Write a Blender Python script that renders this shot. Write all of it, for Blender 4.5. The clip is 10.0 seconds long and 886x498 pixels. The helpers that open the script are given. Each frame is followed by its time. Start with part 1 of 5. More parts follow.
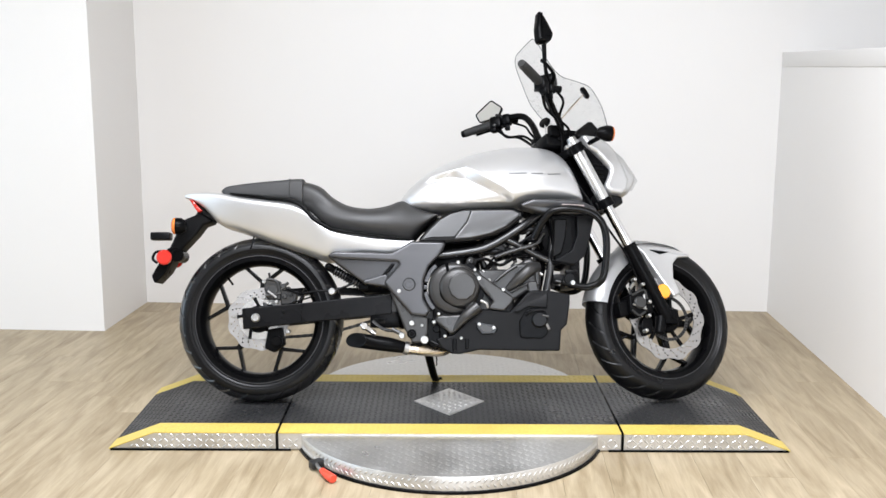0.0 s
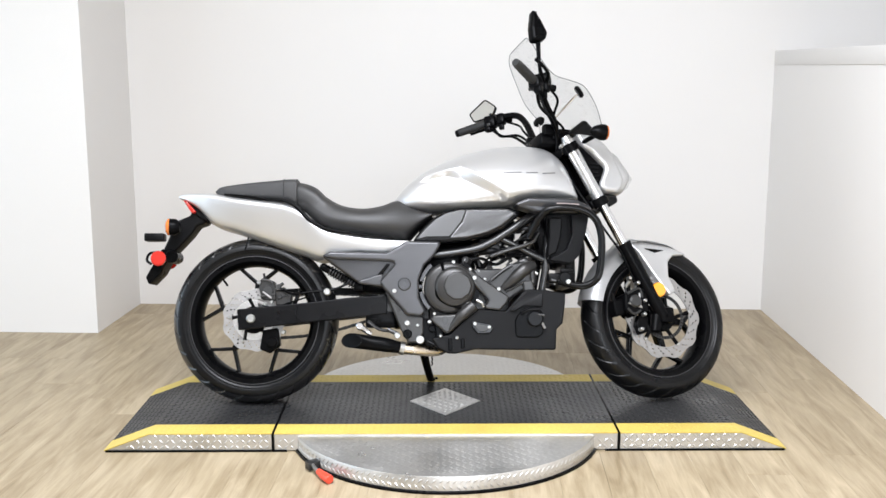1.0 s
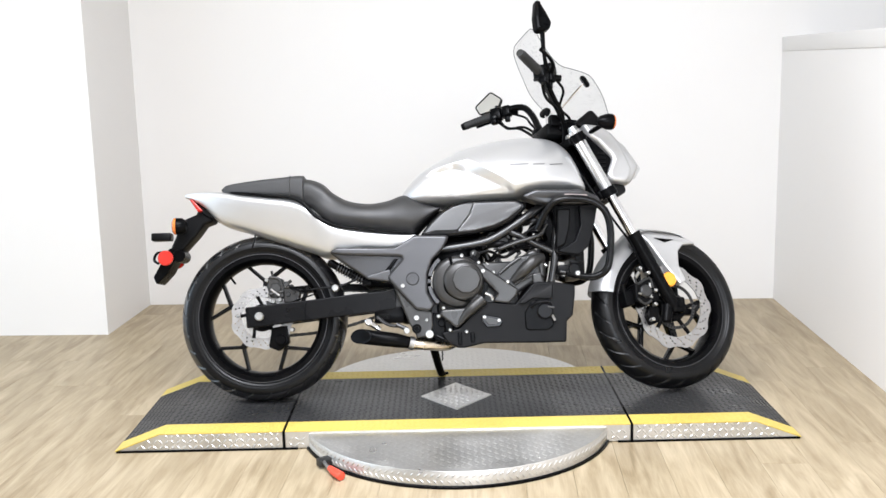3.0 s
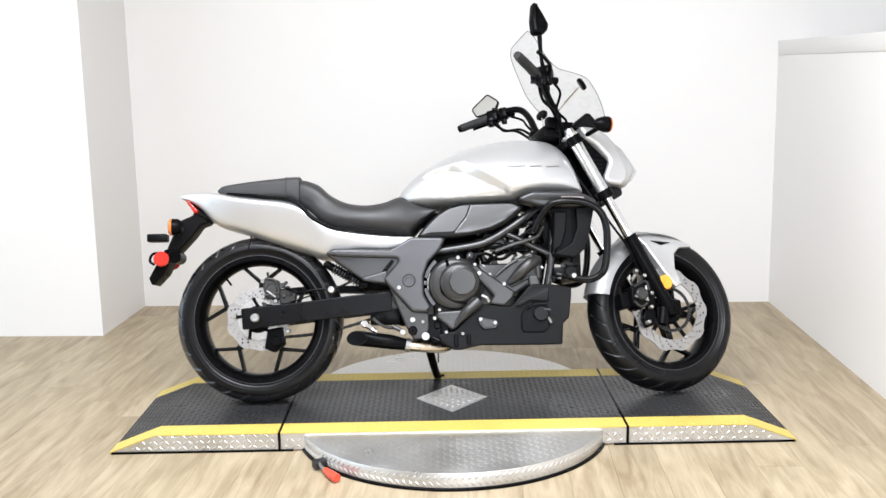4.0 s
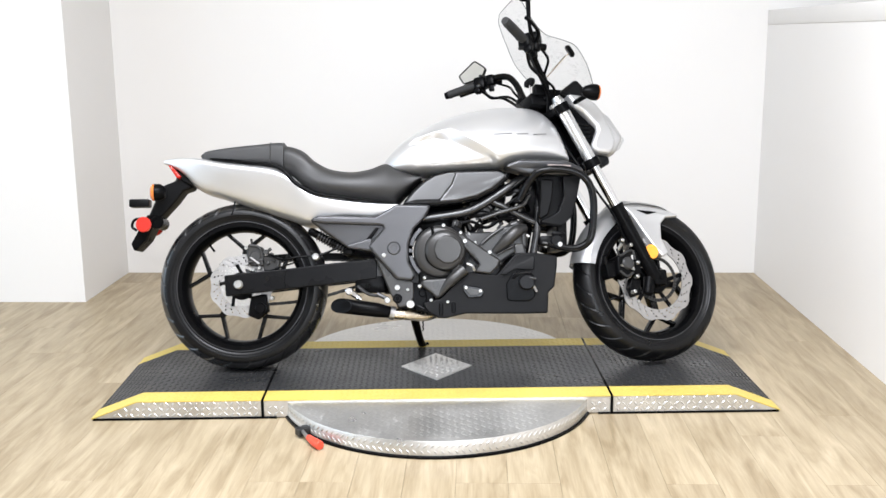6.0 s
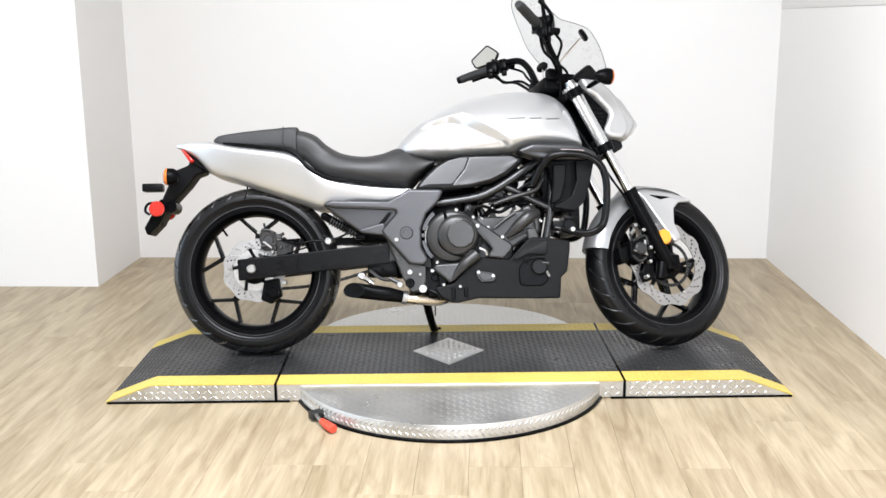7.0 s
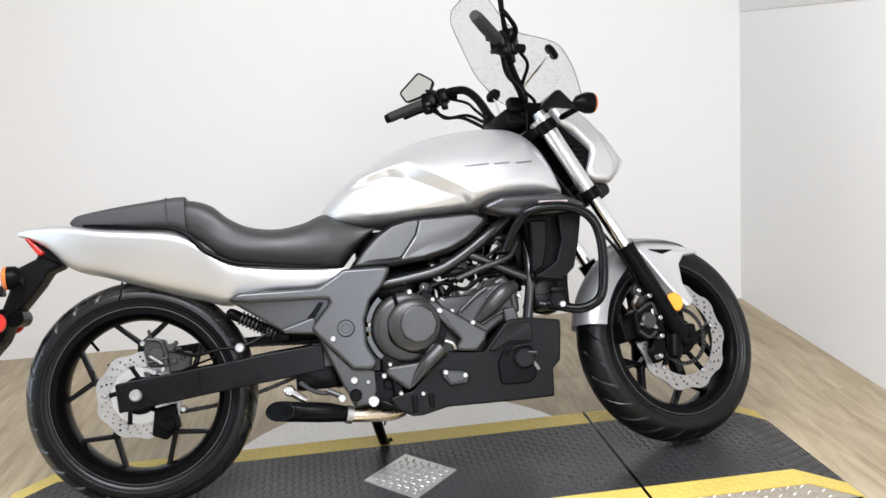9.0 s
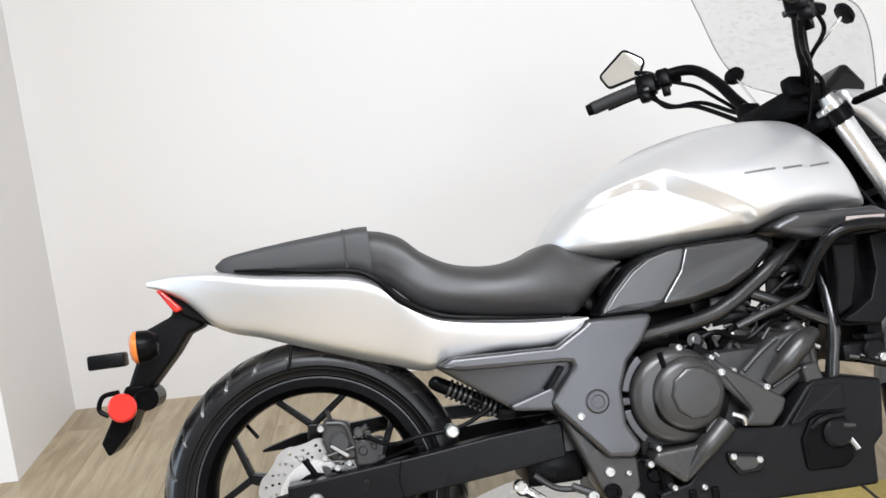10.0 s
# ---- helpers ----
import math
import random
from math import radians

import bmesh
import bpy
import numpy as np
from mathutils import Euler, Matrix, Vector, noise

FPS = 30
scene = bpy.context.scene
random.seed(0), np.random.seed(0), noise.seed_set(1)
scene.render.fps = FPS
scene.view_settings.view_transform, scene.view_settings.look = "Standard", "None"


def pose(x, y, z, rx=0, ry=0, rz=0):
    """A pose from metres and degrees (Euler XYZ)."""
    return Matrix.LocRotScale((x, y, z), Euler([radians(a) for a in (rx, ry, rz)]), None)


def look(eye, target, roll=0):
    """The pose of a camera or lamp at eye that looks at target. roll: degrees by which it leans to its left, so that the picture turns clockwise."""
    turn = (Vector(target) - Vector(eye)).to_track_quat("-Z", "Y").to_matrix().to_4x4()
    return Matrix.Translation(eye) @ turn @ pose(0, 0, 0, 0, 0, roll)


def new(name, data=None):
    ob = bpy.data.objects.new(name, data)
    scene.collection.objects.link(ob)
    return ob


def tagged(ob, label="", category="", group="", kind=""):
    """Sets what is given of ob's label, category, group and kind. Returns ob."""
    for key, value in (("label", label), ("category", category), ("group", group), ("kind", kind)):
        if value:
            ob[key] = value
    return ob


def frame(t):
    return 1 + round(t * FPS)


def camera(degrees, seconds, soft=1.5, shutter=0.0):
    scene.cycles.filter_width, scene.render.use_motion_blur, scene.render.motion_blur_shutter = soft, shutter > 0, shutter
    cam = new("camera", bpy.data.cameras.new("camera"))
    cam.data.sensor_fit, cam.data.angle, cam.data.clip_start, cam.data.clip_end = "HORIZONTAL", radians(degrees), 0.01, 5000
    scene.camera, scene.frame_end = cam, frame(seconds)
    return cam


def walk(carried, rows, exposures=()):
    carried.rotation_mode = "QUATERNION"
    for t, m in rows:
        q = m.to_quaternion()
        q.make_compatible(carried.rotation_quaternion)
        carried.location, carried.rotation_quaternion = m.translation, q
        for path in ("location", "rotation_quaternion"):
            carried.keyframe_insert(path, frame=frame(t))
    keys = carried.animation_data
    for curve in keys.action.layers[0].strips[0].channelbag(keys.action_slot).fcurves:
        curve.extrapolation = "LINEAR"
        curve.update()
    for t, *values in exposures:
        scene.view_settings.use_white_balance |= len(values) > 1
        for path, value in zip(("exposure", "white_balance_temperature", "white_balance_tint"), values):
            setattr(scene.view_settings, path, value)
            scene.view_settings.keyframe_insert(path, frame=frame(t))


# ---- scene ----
cam = camera(47.2, 10.0, soft=1.5)
PATH = [
    (0, (-0.0331, -3.3256, 1.3084), (-0.0292, -1.3572, 0.9542), 0.26),
    (0.3, (-0.0299, -3.3249, 1.3161), (-0.0343, -1.3568, 0.9607), 0.10),
    (0.5, (-0.0410, -3.3258, 1.2948), (-0.0397, -1.3559, 0.9494), 0.20),
    (0.8, (-0.0418, -3.3198, 1.3016), (-0.0198, -1.3511, 0.9499), -0.03),
    (1, (-0.0451, -3.3212, 1.3057), (-0.0252, -1.3529, 0.9518), 0.03),
    (1.2, (-0.0361, -3.3174, 1.3062), (-0.0171, -1.3498, 0.9482), -0.29),
    (1.5, (-0.0292, -3.3182, 1.2966), (-0.0159, -1.3506, 0.9384), -0.50),
    (1.7, (-0.0284, -3.3189, 1.2957), (-0.0210, -1.3506, 0.9412), -0.24),
    (2, (-0.0350, -3.3201, 1.2849), (-0.0252, -1.3514, 0.9329), -0.51),
    (2.3, (-0.0430, -3.3138, 1.2952), (-0.0442, -1.3461, 0.9373), -0.81),
    (2.5, (-0.0390, -3.3168, 1.3026), (-0.0400, -1.3504, 0.9377), -1.15),
    (2.7, (-0.0296, -3.3110, 1.2898), (-0.0327, -1.3438, 0.9287), -1.30),
    (3.8, (-0.0528, -3.2914, 1.2911), (-0.0484, -1.3236, 0.9335), -1.12),
    (4, (-0.0397, -3.2988, 1.2854), (-0.0311, -1.3303, 0.9317), -1.00),
    (4.2, (-0.0361, -3.2973, 1.2849), (-0.0142, -1.3299, 0.9259), -0.46),
    (4.5, (-0.0510, -3.2913, 1.2990), (-0.0262, -1.3259, 0.9293), -0.62),
    (4.7, (-0.0436, -3.2888, 1.2933), (-0.0220, -1.3225, 0.9283), -0.90),
    (5, (-0.0488, -3.2926, 1.2872), (-0.0316, -1.3256, 0.9259), -0.69),
    (5.2, (-0.0432, -3.2866, 1.2918), (-0.0357, -1.3223, 0.9156), -0.93),
    (5.5, (-0.0460, -3.2782, 1.2966), (0.0001, -1.3182, 0.9015), -0.90),
    (5.7, (-0.0351, -3.2735, 1.2859), (0.0098, -1.3163, 0.8765), -0.53),
    (6.8, (-0.0420, -3.2796, 1.2648), (-0.0276, -1.3233, 0.8491), -0.72),
    (6.9, (-0.0481, -3.2789, 1.2780), (-0.0290, -1.3268, 0.8434), -0.60),
    (7, (-0.0496, -3.2748, 1.2660), (-0.0328, -1.3234, 0.8280), -0.44),
    (7.3, (-0.0345, -3.2525, 1.2827), (0.0207, -1.3045, 0.8328), 0.18),
    (7.5, (-0.0268, -3.2188, 1.2891), (0.1030, -1.2742, 0.8402), -0.34),
    (7.6, (-0.0286, -3.1978, 1.2768), (0.0958, -1.2513, 0.8344), -1.15),
    (7.8, (-0.0150, -3.1525, 1.2693), (0.1155, -1.2084, 0.8179), -1.52),
    (8, (0.0091, -3.0670, 1.2409), (0.1713, -1.1353, 0.7487), -2.86),
    (8.2, (-0.0048, -2.9260, 1.2303), (0.1072, -0.9695, 0.8309), -2.21),
    (8.3, (0.0009, -2.8526, 1.2327), (0.0595, -0.8912, 0.8461), -2.83),
    (8.5, (-0.0195, -2.7028, 1.2356), (0.0231, -0.7289, 0.9161), -2.97),
    (8.8, (-0.1210, -2.4806, 1.2369), (0.0428, -0.5131, 0.9175), -3.16),
    (9, (-0.2046, -2.3478, 1.2491), (0.0402, -0.4019, 0.8570), -3.62),
    (9.2, (-0.2935, -2.2101, 1.2549), (0.0298, -0.2822, 0.8320), -4.25),
    (9.4, (-0.3543, -2.0448, 1.2241), (-0.0438, -0.1092, 0.8278), -2.86),
    (9.5, (-0.3745, -1.9641, 1.2293), (-0.1232, -0.0236, 0.8155), -3.07),
    (9.6, (-0.4346, -1.8535, 1.2415), (-0.1719, 0.0834, 0.8178), -2.60),
    (9.7, (-0.4522, -1.7776, 1.2393), (-0.2406, 0.1676, 0.8252), -3.84),
    (9.9, (-0.5451, -1.6467, 1.2571), (-0.3598, 0.3008, 0.8414), -5.25),
    (10, (-0.5910, -1.5531, 1.2554), (-0.4056, 0.3944, 0.8398), -5.68),
]
walk(cam, [(t, look(eye, target, roll)) for t, eye, target, roll in PATH], [(0.0, 0.34), (0.5, 0.31), (1.5, 0.40), (2.5, 0.45), (4.0, 0.47), (5.5, 0.47), (7.0, 0.46), (8.0, 0.39), (8.5, 0.37), (9.0, 0.31), (9.5, 0.32), (10.0, 0.36)])

# ---- world and lamps ----
world = bpy.data.worlds.new("room_air")
scene.world = world
world.use_nodes = True
world.node_tree.nodes["Background"].inputs[0].default_value = (1.0, 0.98, 0.95, 1)
world.node_tree.nodes["Background"].inputs[1].default_value = 0.1


def area_lamp(name, place, target, sx, sy, watts, colour=(0.945, 0.975, 1.055)):
    lamp = bpy.data.lights.new(name, "AREA")
    lamp.shape, lamp.size, lamp.size_y, lamp.energy, lamp.color = "RECTANGLE", sx, sy, watts, colour
    ob = new(name, lamp)
    ob.matrix_world = look(place, target)
    return ob


area_lamp("ceiling_lamp", (-0.9, -1.3, 2.88), (-0.9, -1.1, 0), 1.2, 1.6, 58)
area_lamp("ceiling_lamp", (0.2, -1.5, 2.86), (1.25, -1.1, 0.4), 1.2, 1.6, 118)
area_lamp("ceiling_lamp", (0.5, -4.42, 2.88), (0.5, -4.2, 0), 2.4, 0.7, 48)
area_lamp("ceiling_lamp", (-3.4, -1.6, 2.88), (-3.4, -1.5, 0), 1.2, 1.2, 17)
# daylight in the long window of the west wall, beyond the picture
area_lamp("west_window_daylight", (-4.36, -0.9, 1.25), (0.6, -1.14, 1.25), 4.1, 1.85, 50, (0.68, 0.84, 1.0))
# added fill for the bike's near side, through an assumed south window
area_lamp("assumed_window_fill", (0.9, -4.93, 1.8), (1.13, 0.0, 1.8), 1.7, 0.9, 42, (0.90, 0.98, 1.09))


# ---- materials ----
def surface(name, colour, rough=0.5, metal=0.0, vary=0.12, scale=(6.0, 60.0), bump=0.1, depth=0.001, coat=0.0, stretch=(1, 1, 1), rvary=0.12, spec=0.5):
    """Principled surface with colour and gloss broken up at two scales and a fine relief."""
    m = bpy.data.materials.new(name)
    m.use_nodes = True
    t = m.node_tree
    b = t.nodes["Principled BSDF"]
    co = t.nodes.new("ShaderNodeTexCoord")
    mp = t.nodes.new("ShaderNodeMapping")
    mp.inputs["Scale"].default_value = stretch
    t.links.new(co.outputs["Object"], mp.inputs["Vector"])
    big, fine = t.nodes.new("ShaderNodeTexNoise"), t.nodes.new("ShaderNodeTexNoise")
    for n, s, d in ((big, scale[0], 3), (fine, scale[1], 5)):
        n.inputs["Scale"].default_value, n.inputs["Detail"].default_value = s, d
        t.links.new(mp.outputs[0], n.inputs["Vector"])
    mix = t.nodes.new("ShaderNodeMix")
    mix.data_type = "FLOAT"
    mix.inputs[0].default_value = 0.45
    t.links.new(big.outputs[0], mix.inputs[2])
    t.links.new(fine.outputs[0], mix.inputs[3])
    ramp = t.nodes.new("ShaderNodeMapRange")
    ramp.inputs[1].default_value, ramp.inputs[2].default_value = 0.25, 0.75
    ramp.inputs[3].default_value, ramp.inputs[4].default_value = 1 - vary, 1 + vary
    t.links.new(mix.outputs[0], ramp.inputs[0])
    mul = t.nodes.new("ShaderNodeVectorMath")
    mul.operation = "SCALE"
    mul.inputs[0].default_value = colour
    t.links.new(ramp.outputs[0], mul.inputs[3])
    t.links.new(mul.outputs[0], b.inputs["Base Color"])
    rr = t.nodes.new("ShaderNodeMapRange")
    rr.inputs[1].default_value, rr.inputs[2].default_value = 0.3, 0.7
    rr.inputs[3].default_value, rr.inputs[4].default_value = max(0.02, rough - rvary * rough), min(1, rough + rvary * rough)
    t.links.new(big.outputs[0], rr.inputs[0])
    t.links.new(rr.outputs[0], b.inputs["Roughness"])
    b.inputs["Metallic"].default_value = metal
    b.inputs["Specular IOR Level"].default_value = spec
    b.inputs["Coat Weight"].default_value = coat
    b.inputs["Coat Roughness"].default_value = 0.06
    if bump:
        bp = t.nodes.new("ShaderNodeBump")
        bp.inputs["Strength"].default_value, bp.inputs["Distance"].default_value = bump, depth
        t.links.new(fine.outputs[0], bp.inputs["Height"])
        t.links.new(bp.outputs[0], b.inputs["Normal"])
    return m


def glass(name, colour, gloss=0.03):
    """Thin clear sheet: straight through with a tint, and a real reflection on top."""
    m = bpy.data.materials.new(name)
    m.use_nodes = True
    t = m.node_tree
    t.nodes.remove(t.nodes["Principled BSDF"])
    clear, shine, mix = (t.nodes.new("ShaderNode" + k) for k in ("BsdfTransparent", "BsdfGlossy", "MixShader"))
    clear.inputs[0].default_value = (*colour, 1)
    shine.inputs["Roughness"].default_value = gloss
    mix.inputs[0].default_value = 0.04
    t.links.new(clear.outputs[0], mix.inputs[1])
    t.links.new(shine.outputs[0], mix.inputs[2])
    t.links.new(mix.outputs[0], t.nodes["Material Output"].inputs[0])
    return m


def wood_planks(name):
    m = bpy.data.materials.new(name)
    m.use_nodes = True
    t = m.node_tree
    b = t.nodes["Principled BSDF"]
    co, info = t.nodes.new("ShaderNodeTexCoord"), t.nodes.new("ShaderNodeObjectInfo")
    shift = t.nodes.new("ShaderNodeVectorMath")
    shift.operation = "SCALE"
    shift.inputs[0].default_value = (7.3, 31.7, 11.9)
    t.links.new(info.outputs["Random"], shift.inputs[3])
    add = t.nodes.new("ShaderNodeVectorMath")
    t.links.new(co.outputs["Object"], add.inputs[0])
    t.links.new(shift.outputs[0], add.inputs[1])
    grains = []
    for stretch, detail, rough in (((21, 2.6, 21), 4, 0.55), ((120, 5.0, 120), 6, 0.7), ((2.2, 0.9, 2.2), 3, 0.55)):
        mp = t.nodes.new("ShaderNodeMapping")
        mp.inputs["Scale"].default_value = stretch
        t.links.new(add.outputs[0], mp.inputs[0])
        n = t.nodes.new("ShaderNodeTexNoise")
        n.inputs["Scale"].default_value, n.inputs["Detail"].default_value, n.inputs["Roughness"].default_value = 1.0, detail, rough
        n.inputs["Distortion"].default_value = 0.9
        t.links.new(mp.outputs[0], n.inputs["Vector"])
        grains.append(n)
    ramp = t.nodes.new("ShaderNodeValToRGB")
    ramp.color_ramp.elements[0].position, ramp.color_ramp.elements[0].color = 0.32, (0.195, 0.140, 0.074, 1)
    ramp.color_ramp.elements[1].position, ramp.color_ramp.elements[1].color = 0.68, (0.495, 0.408, 0.282, 1)
    mid = ramp.color_ramp.elements.new(0.5)
    mid.color = (0.352, 0.281, 0.180, 1)
    s1 = t.nodes.new("ShaderNodeMix")
    s1.inputs[0].default_value = 0.36
    t.links.new(grains[0].outputs[0], s1.inputs[2])
    t.links.new(grains[1].outputs[0], s1.inputs[3])
    s2 = t.nodes.new("ShaderNodeMix")
    s2.inputs[0].default_value = 0.2
    t.links.new(s1.outputs[0], s2.inputs[2])
    t.links.new(grains[2].outputs[0], s2.inputs[3])
    t.links.new(s2.outputs[0], ramp.inputs[0])
    tone = t.nodes.new("ShaderNodeMapRange")
    tone.inputs[3].default_value, tone.inputs[4].default_value = 0.97, 1.03
    t.links.new(info.outputs["Random"], tone.inputs[0])
    mul = t.nodes.new("ShaderNodeVectorMath")
    mul.operation = "SCALE"
    t.links.new(ramp.outputs[0], mul.inputs[0])
    t.links.new(tone.outputs[0], mul.inputs[3])
    t.links.new(mul.outputs[0], b.inputs["Base Color"])
    rr = t.nodes.new("ShaderNodeMapRange")
    rr.inputs[3].default_value, rr.inputs[4].default_value = 0.34, 0.55
    t.links.new(grains[1].outputs[0], rr.inputs[0])
    t.links.new(rr.outputs[0], b.inputs["Roughness"])
    bp = t.nodes.new("ShaderNodeBump")
    bp.inputs["Strength"].default_value, bp.inputs["Distance"].default_value = 0.25, 0.0006
    t.links.new(grains[1].outputs[0], bp.inputs["Height"])
    t.links.new(bp.outputs[0], b.inputs["Normal"])
    return m


WALL = surface("white_wall_paint", (0.755, 0.738, 0.717), 0.55, vary=0.025, scale=(0.8, 240), bump=0.12, depth=0.0008)
CEIL = surface("ceiling_paint", (0.78, 0.77, 0.75), 0.8, vary=0.02, scale=(1, 120), bump=0.1)
BACK = surface("pale_wall_paint", (0.60, 0.585, 0.565), 0.6, vary=0.05, scale=(0.8, 200), bump=0.12, depth=0.0008)
WOOD = wood_planks("oak_vinyl_planks")
UNDER = surface("floor_screed", (0.10, 0.075, 0.05), 0.8)
SILVER = surface("silver_metallic_paint", (0.60, 0.60, 0.602), 0.36, metal=0.7, vary=0.02, scale=(2, 900), bump=0.03, depth=0.0002, coat=0.12)
SATIN = surface("satin_black_paint", (0.0025, 0.0025, 0.0028), 0.28, vary=0.15, scale=(9, 140), bump=0.06, depth=0.0003, spec=0.06)
GLOSS = surface("gloss_black_paint", (0.004, 0.004, 0.0044), 0.17, vary=0.1, scale=(8, 120), bump=0.0, coat=0.12, spec=0.16)
PLASTIC = surface("textured_black_plastic", (0.004, 0.004, 0.0044), 0.36, vary=0.15, scale=(10, 600), bump=0.25, depth=0.0004, spec=0.1)
COWLING = surface("grained_cowl_plastic", (0.0055, 0.0055, 0.006), 0.42, vary=0.15, scale=(10, 600), bump=0.2, depth=0.0004, spec=0.11)
GREY = surface("dark_grey_metallic_paint", (0.062, 0.062, 0.065), 0.32, metal=0.65, vary=0.06, scale=(4, 500), bump=0.04, depth=0.0002)
AIRBOX = surface("dark_airbox_lacquer", (0.016, 0.016, 0.0172), 0.22, vary=0.08, scale=(4, 300), bump=0.0, spec=0.95)
AIRMATT = surface("matt_airbox_moulding", (0.026, 0.026, 0.027), 0.36, vary=0.08, scale=(8, 500), bump=0.15, depth=0.0003, spec=0.8)
COVER = surface("engine_cover_grey", (0.045, 0.044, 0.0432), 0.31, metal=0.5, vary=0.08, scale=(8, 400), bump=0.1, depth=0.0003, spec=0.35)
CAST = surface("cast_alloy", (0.045, 0.045, 0.045), 0.42, metal=0.6, vary=0.2, scale=(20, 300), bump=0.3, depth=0.0008)
RUBBER = surface("tyre_rubber", (0.0030, 0.0030, 0.0034), 0.34, vary=0.25, scale=(7, 120), bump=0.10, depth=0.0006, spec=0.24, rvary=0.3)
TREAD = surface("worn_tread_rubber", (0.006, 0.006, 0.0066), 0.30, vary=0.25, scale=(9, 160), bump=0.12, depth=0.0006, spec=0.95, rvary=0.3)
GRIP = surface("grip_rubber", (0.013, 0.013, 0.013), 0.65, vary=0.2, scale=(20, 300), bump=0.4, depth=0.0008)
LEATHER = surface("black_seat_vinyl", (0.023, 0.0226, 0.0226), 0.52, vary=0.12, scale=(7, 420), bump=0.35, depth=0.0006, spec=0.6)
LEATHER2 = surface("grained_pillion_vinyl", (0.032, 0.032, 0.0325), 0.62, vary=0.12, scale=(8, 700), bump=0.6, depth=0.0008)
STEEL = surface("brushed_disc_steel", (0.37, 0.362, 0.357), 0.42, metal=1.0, vary=0.10, scale=(30, 400), bump=0.08, depth=0.0002)
CHROME = surface("chrome", (0.80, 0.80, 0.81), 0.10, metal=1.0, vary=0.03, scale=(8, 80), bump=0.0)
ALLOY = surface("fork_tube_alloy", (0.74, 0.74, 0.74), 0.24, metal=0.9, vary=0.04, scale=(8, 200), bump=0.02, depth=0.0002)
PIPE = surface("heat_tinted_pipe", (0.52, 0.45, 0.36), 0.28, metal=1.0, vary=0.2, scale=(18, 120), bump=0.03, depth=0.0003)
BOLT = surface("zinc_bolt", (0.44, 0.44, 0.43), 0.38, metal=0.95, vary=0.08, scale=(60, 400), bump=0.1, depth=0.0003)
AMBER = surface("amber_lens", (0.85, 0.33, 0.02), 0.15, vary=0.1, scale=(60, 500), bump=0.35, depth=0.001, coat=0.5)
RED = surface("red_lens", (0.50, 0.022, 0.014), 0.15, vary=0.1, scale=(60, 500), bump=0.35, depth=0.001, coat=0.5)
ORANGE = surface("orange_lens", (0.60, 0.16, 0.025), 0.2, vary=0.1, scale=(60, 400), bump=0.2, depth=0.001, coat=0.5)
ARM_GREY = surface("graphite_arm_paint", (0.0042, 0.0042, 0.0048), 0.28, vary=0.25, scale=(9, 140), bump=0.06, depth=0.0003, spec=0.13)
FRAME = surface("glossy_frame_paint", (0.008, 0.008, 0.0085), 0.24, vary=0.15, scale=(9, 140), bump=0.04, depth=0.0003, spec=0.6)
PLATE = surface("diamond_plate_aluminium", (0.60, 0.59, 0.57), 0.40, metal=0.85, vary=0.16, scale=(5, 70), bump=0.15, depth=0.0006, rvary=0.35)
RAMP = surface("black_ramp_coating", (0.028, 0.028, 0.0285), 0.34, vary=0.4, scale=(4, 60), bump=0.2, depth=0.0006, rvary=0.35, spec=0.25)
YELLOW = surface("yellow_safety_paint", (0.60, 0.455, 0.105), 0.5, vary=0.18, scale=(5, 90), bump=0.15, depth=0.0006)
HANDLE = surface("red_lever_grip", (0.70, 0.07, 0.035), 0.4, vary=0.08, scale=(20, 200))
SCREEN = glass("clear_tinted_screen", (0.865, 0.87, 0.873))
MIRROR = surface("mirror_glass", (0.9, 0.9, 0.9), 0.02, metal=1.0, vary=0.0, bump=0.0, rvary=0)
MARK = surface("grey_model_mark", (0.32, 0.32, 0.325), 0.4, metal=0.5, vary=0.05)
LABEL = surface("pale_label", (0.40, 0.33, 0.31), 0.55, vary=0.05)


# ---- mesh tools ----
def part(name, bm, material, parent=None, label="", m=None, sharp=35, kind=""):
    """Links a bmesh as one mesh object, under a thing or a part if given."""
    bmesh.ops.recalc_face_normals(bm, faces=bm.faces)
    me = bpy.data.meshes.new(name)
    bm.to_mesh(me)
    bm.free()
    me.materials.append(material)
    me.shade_smooth()
    me.set_sharp_from_angle(angle=radians(sharp))
    ob = new(name, me)
    if parent is not None:
        ob.parent = parent
    if m is not None:
        ob.matrix_basis = m
    return tagged(ob, label, kind=kind)


def thing(name, m, label, category, kind="", group=""):
    ob = new(name)
    ob.empty_display_size = 0.1
    ob.matrix_basis = m
    return tagged(ob, label, category, group, kind)


def join(*bms):
    out = bms[0]
    for b in bms[1:]:
        me = bpy.data.meshes.new("piece")
        b.to_mesh(me)
        b.free()
        out.from_mesh(me)
        bpy.data.meshes.remove(me)
    return out


def moved(bm, m):
    bm.transform(m)
    return bm


def mirrored(bm):
    """The same piece on the other side of the middle plane."""
    out = bm.copy()
    for v in out.verts:
        v.co.y = -v.co.y
    bmesh.ops.reverse_faces(out, faces=out.faces)
    return out


def box(cx, cy, cz, sx, sy, sz, bevel=0.003, m=None):
    bm = bmesh.new()
    bmesh.ops.create_cube(bm, size=1, matrix=Matrix.Translation((cx, cy, cz)) @ Matrix.Diagonal((sx, sy, sz, 1)))
    if bevel:
        bmesh.ops.bevel(bm, geom=bm.edges[:], offset=bevel, segments=2, profile=0.5, affect="EDGES")
    return moved(bm, m) if m else bm


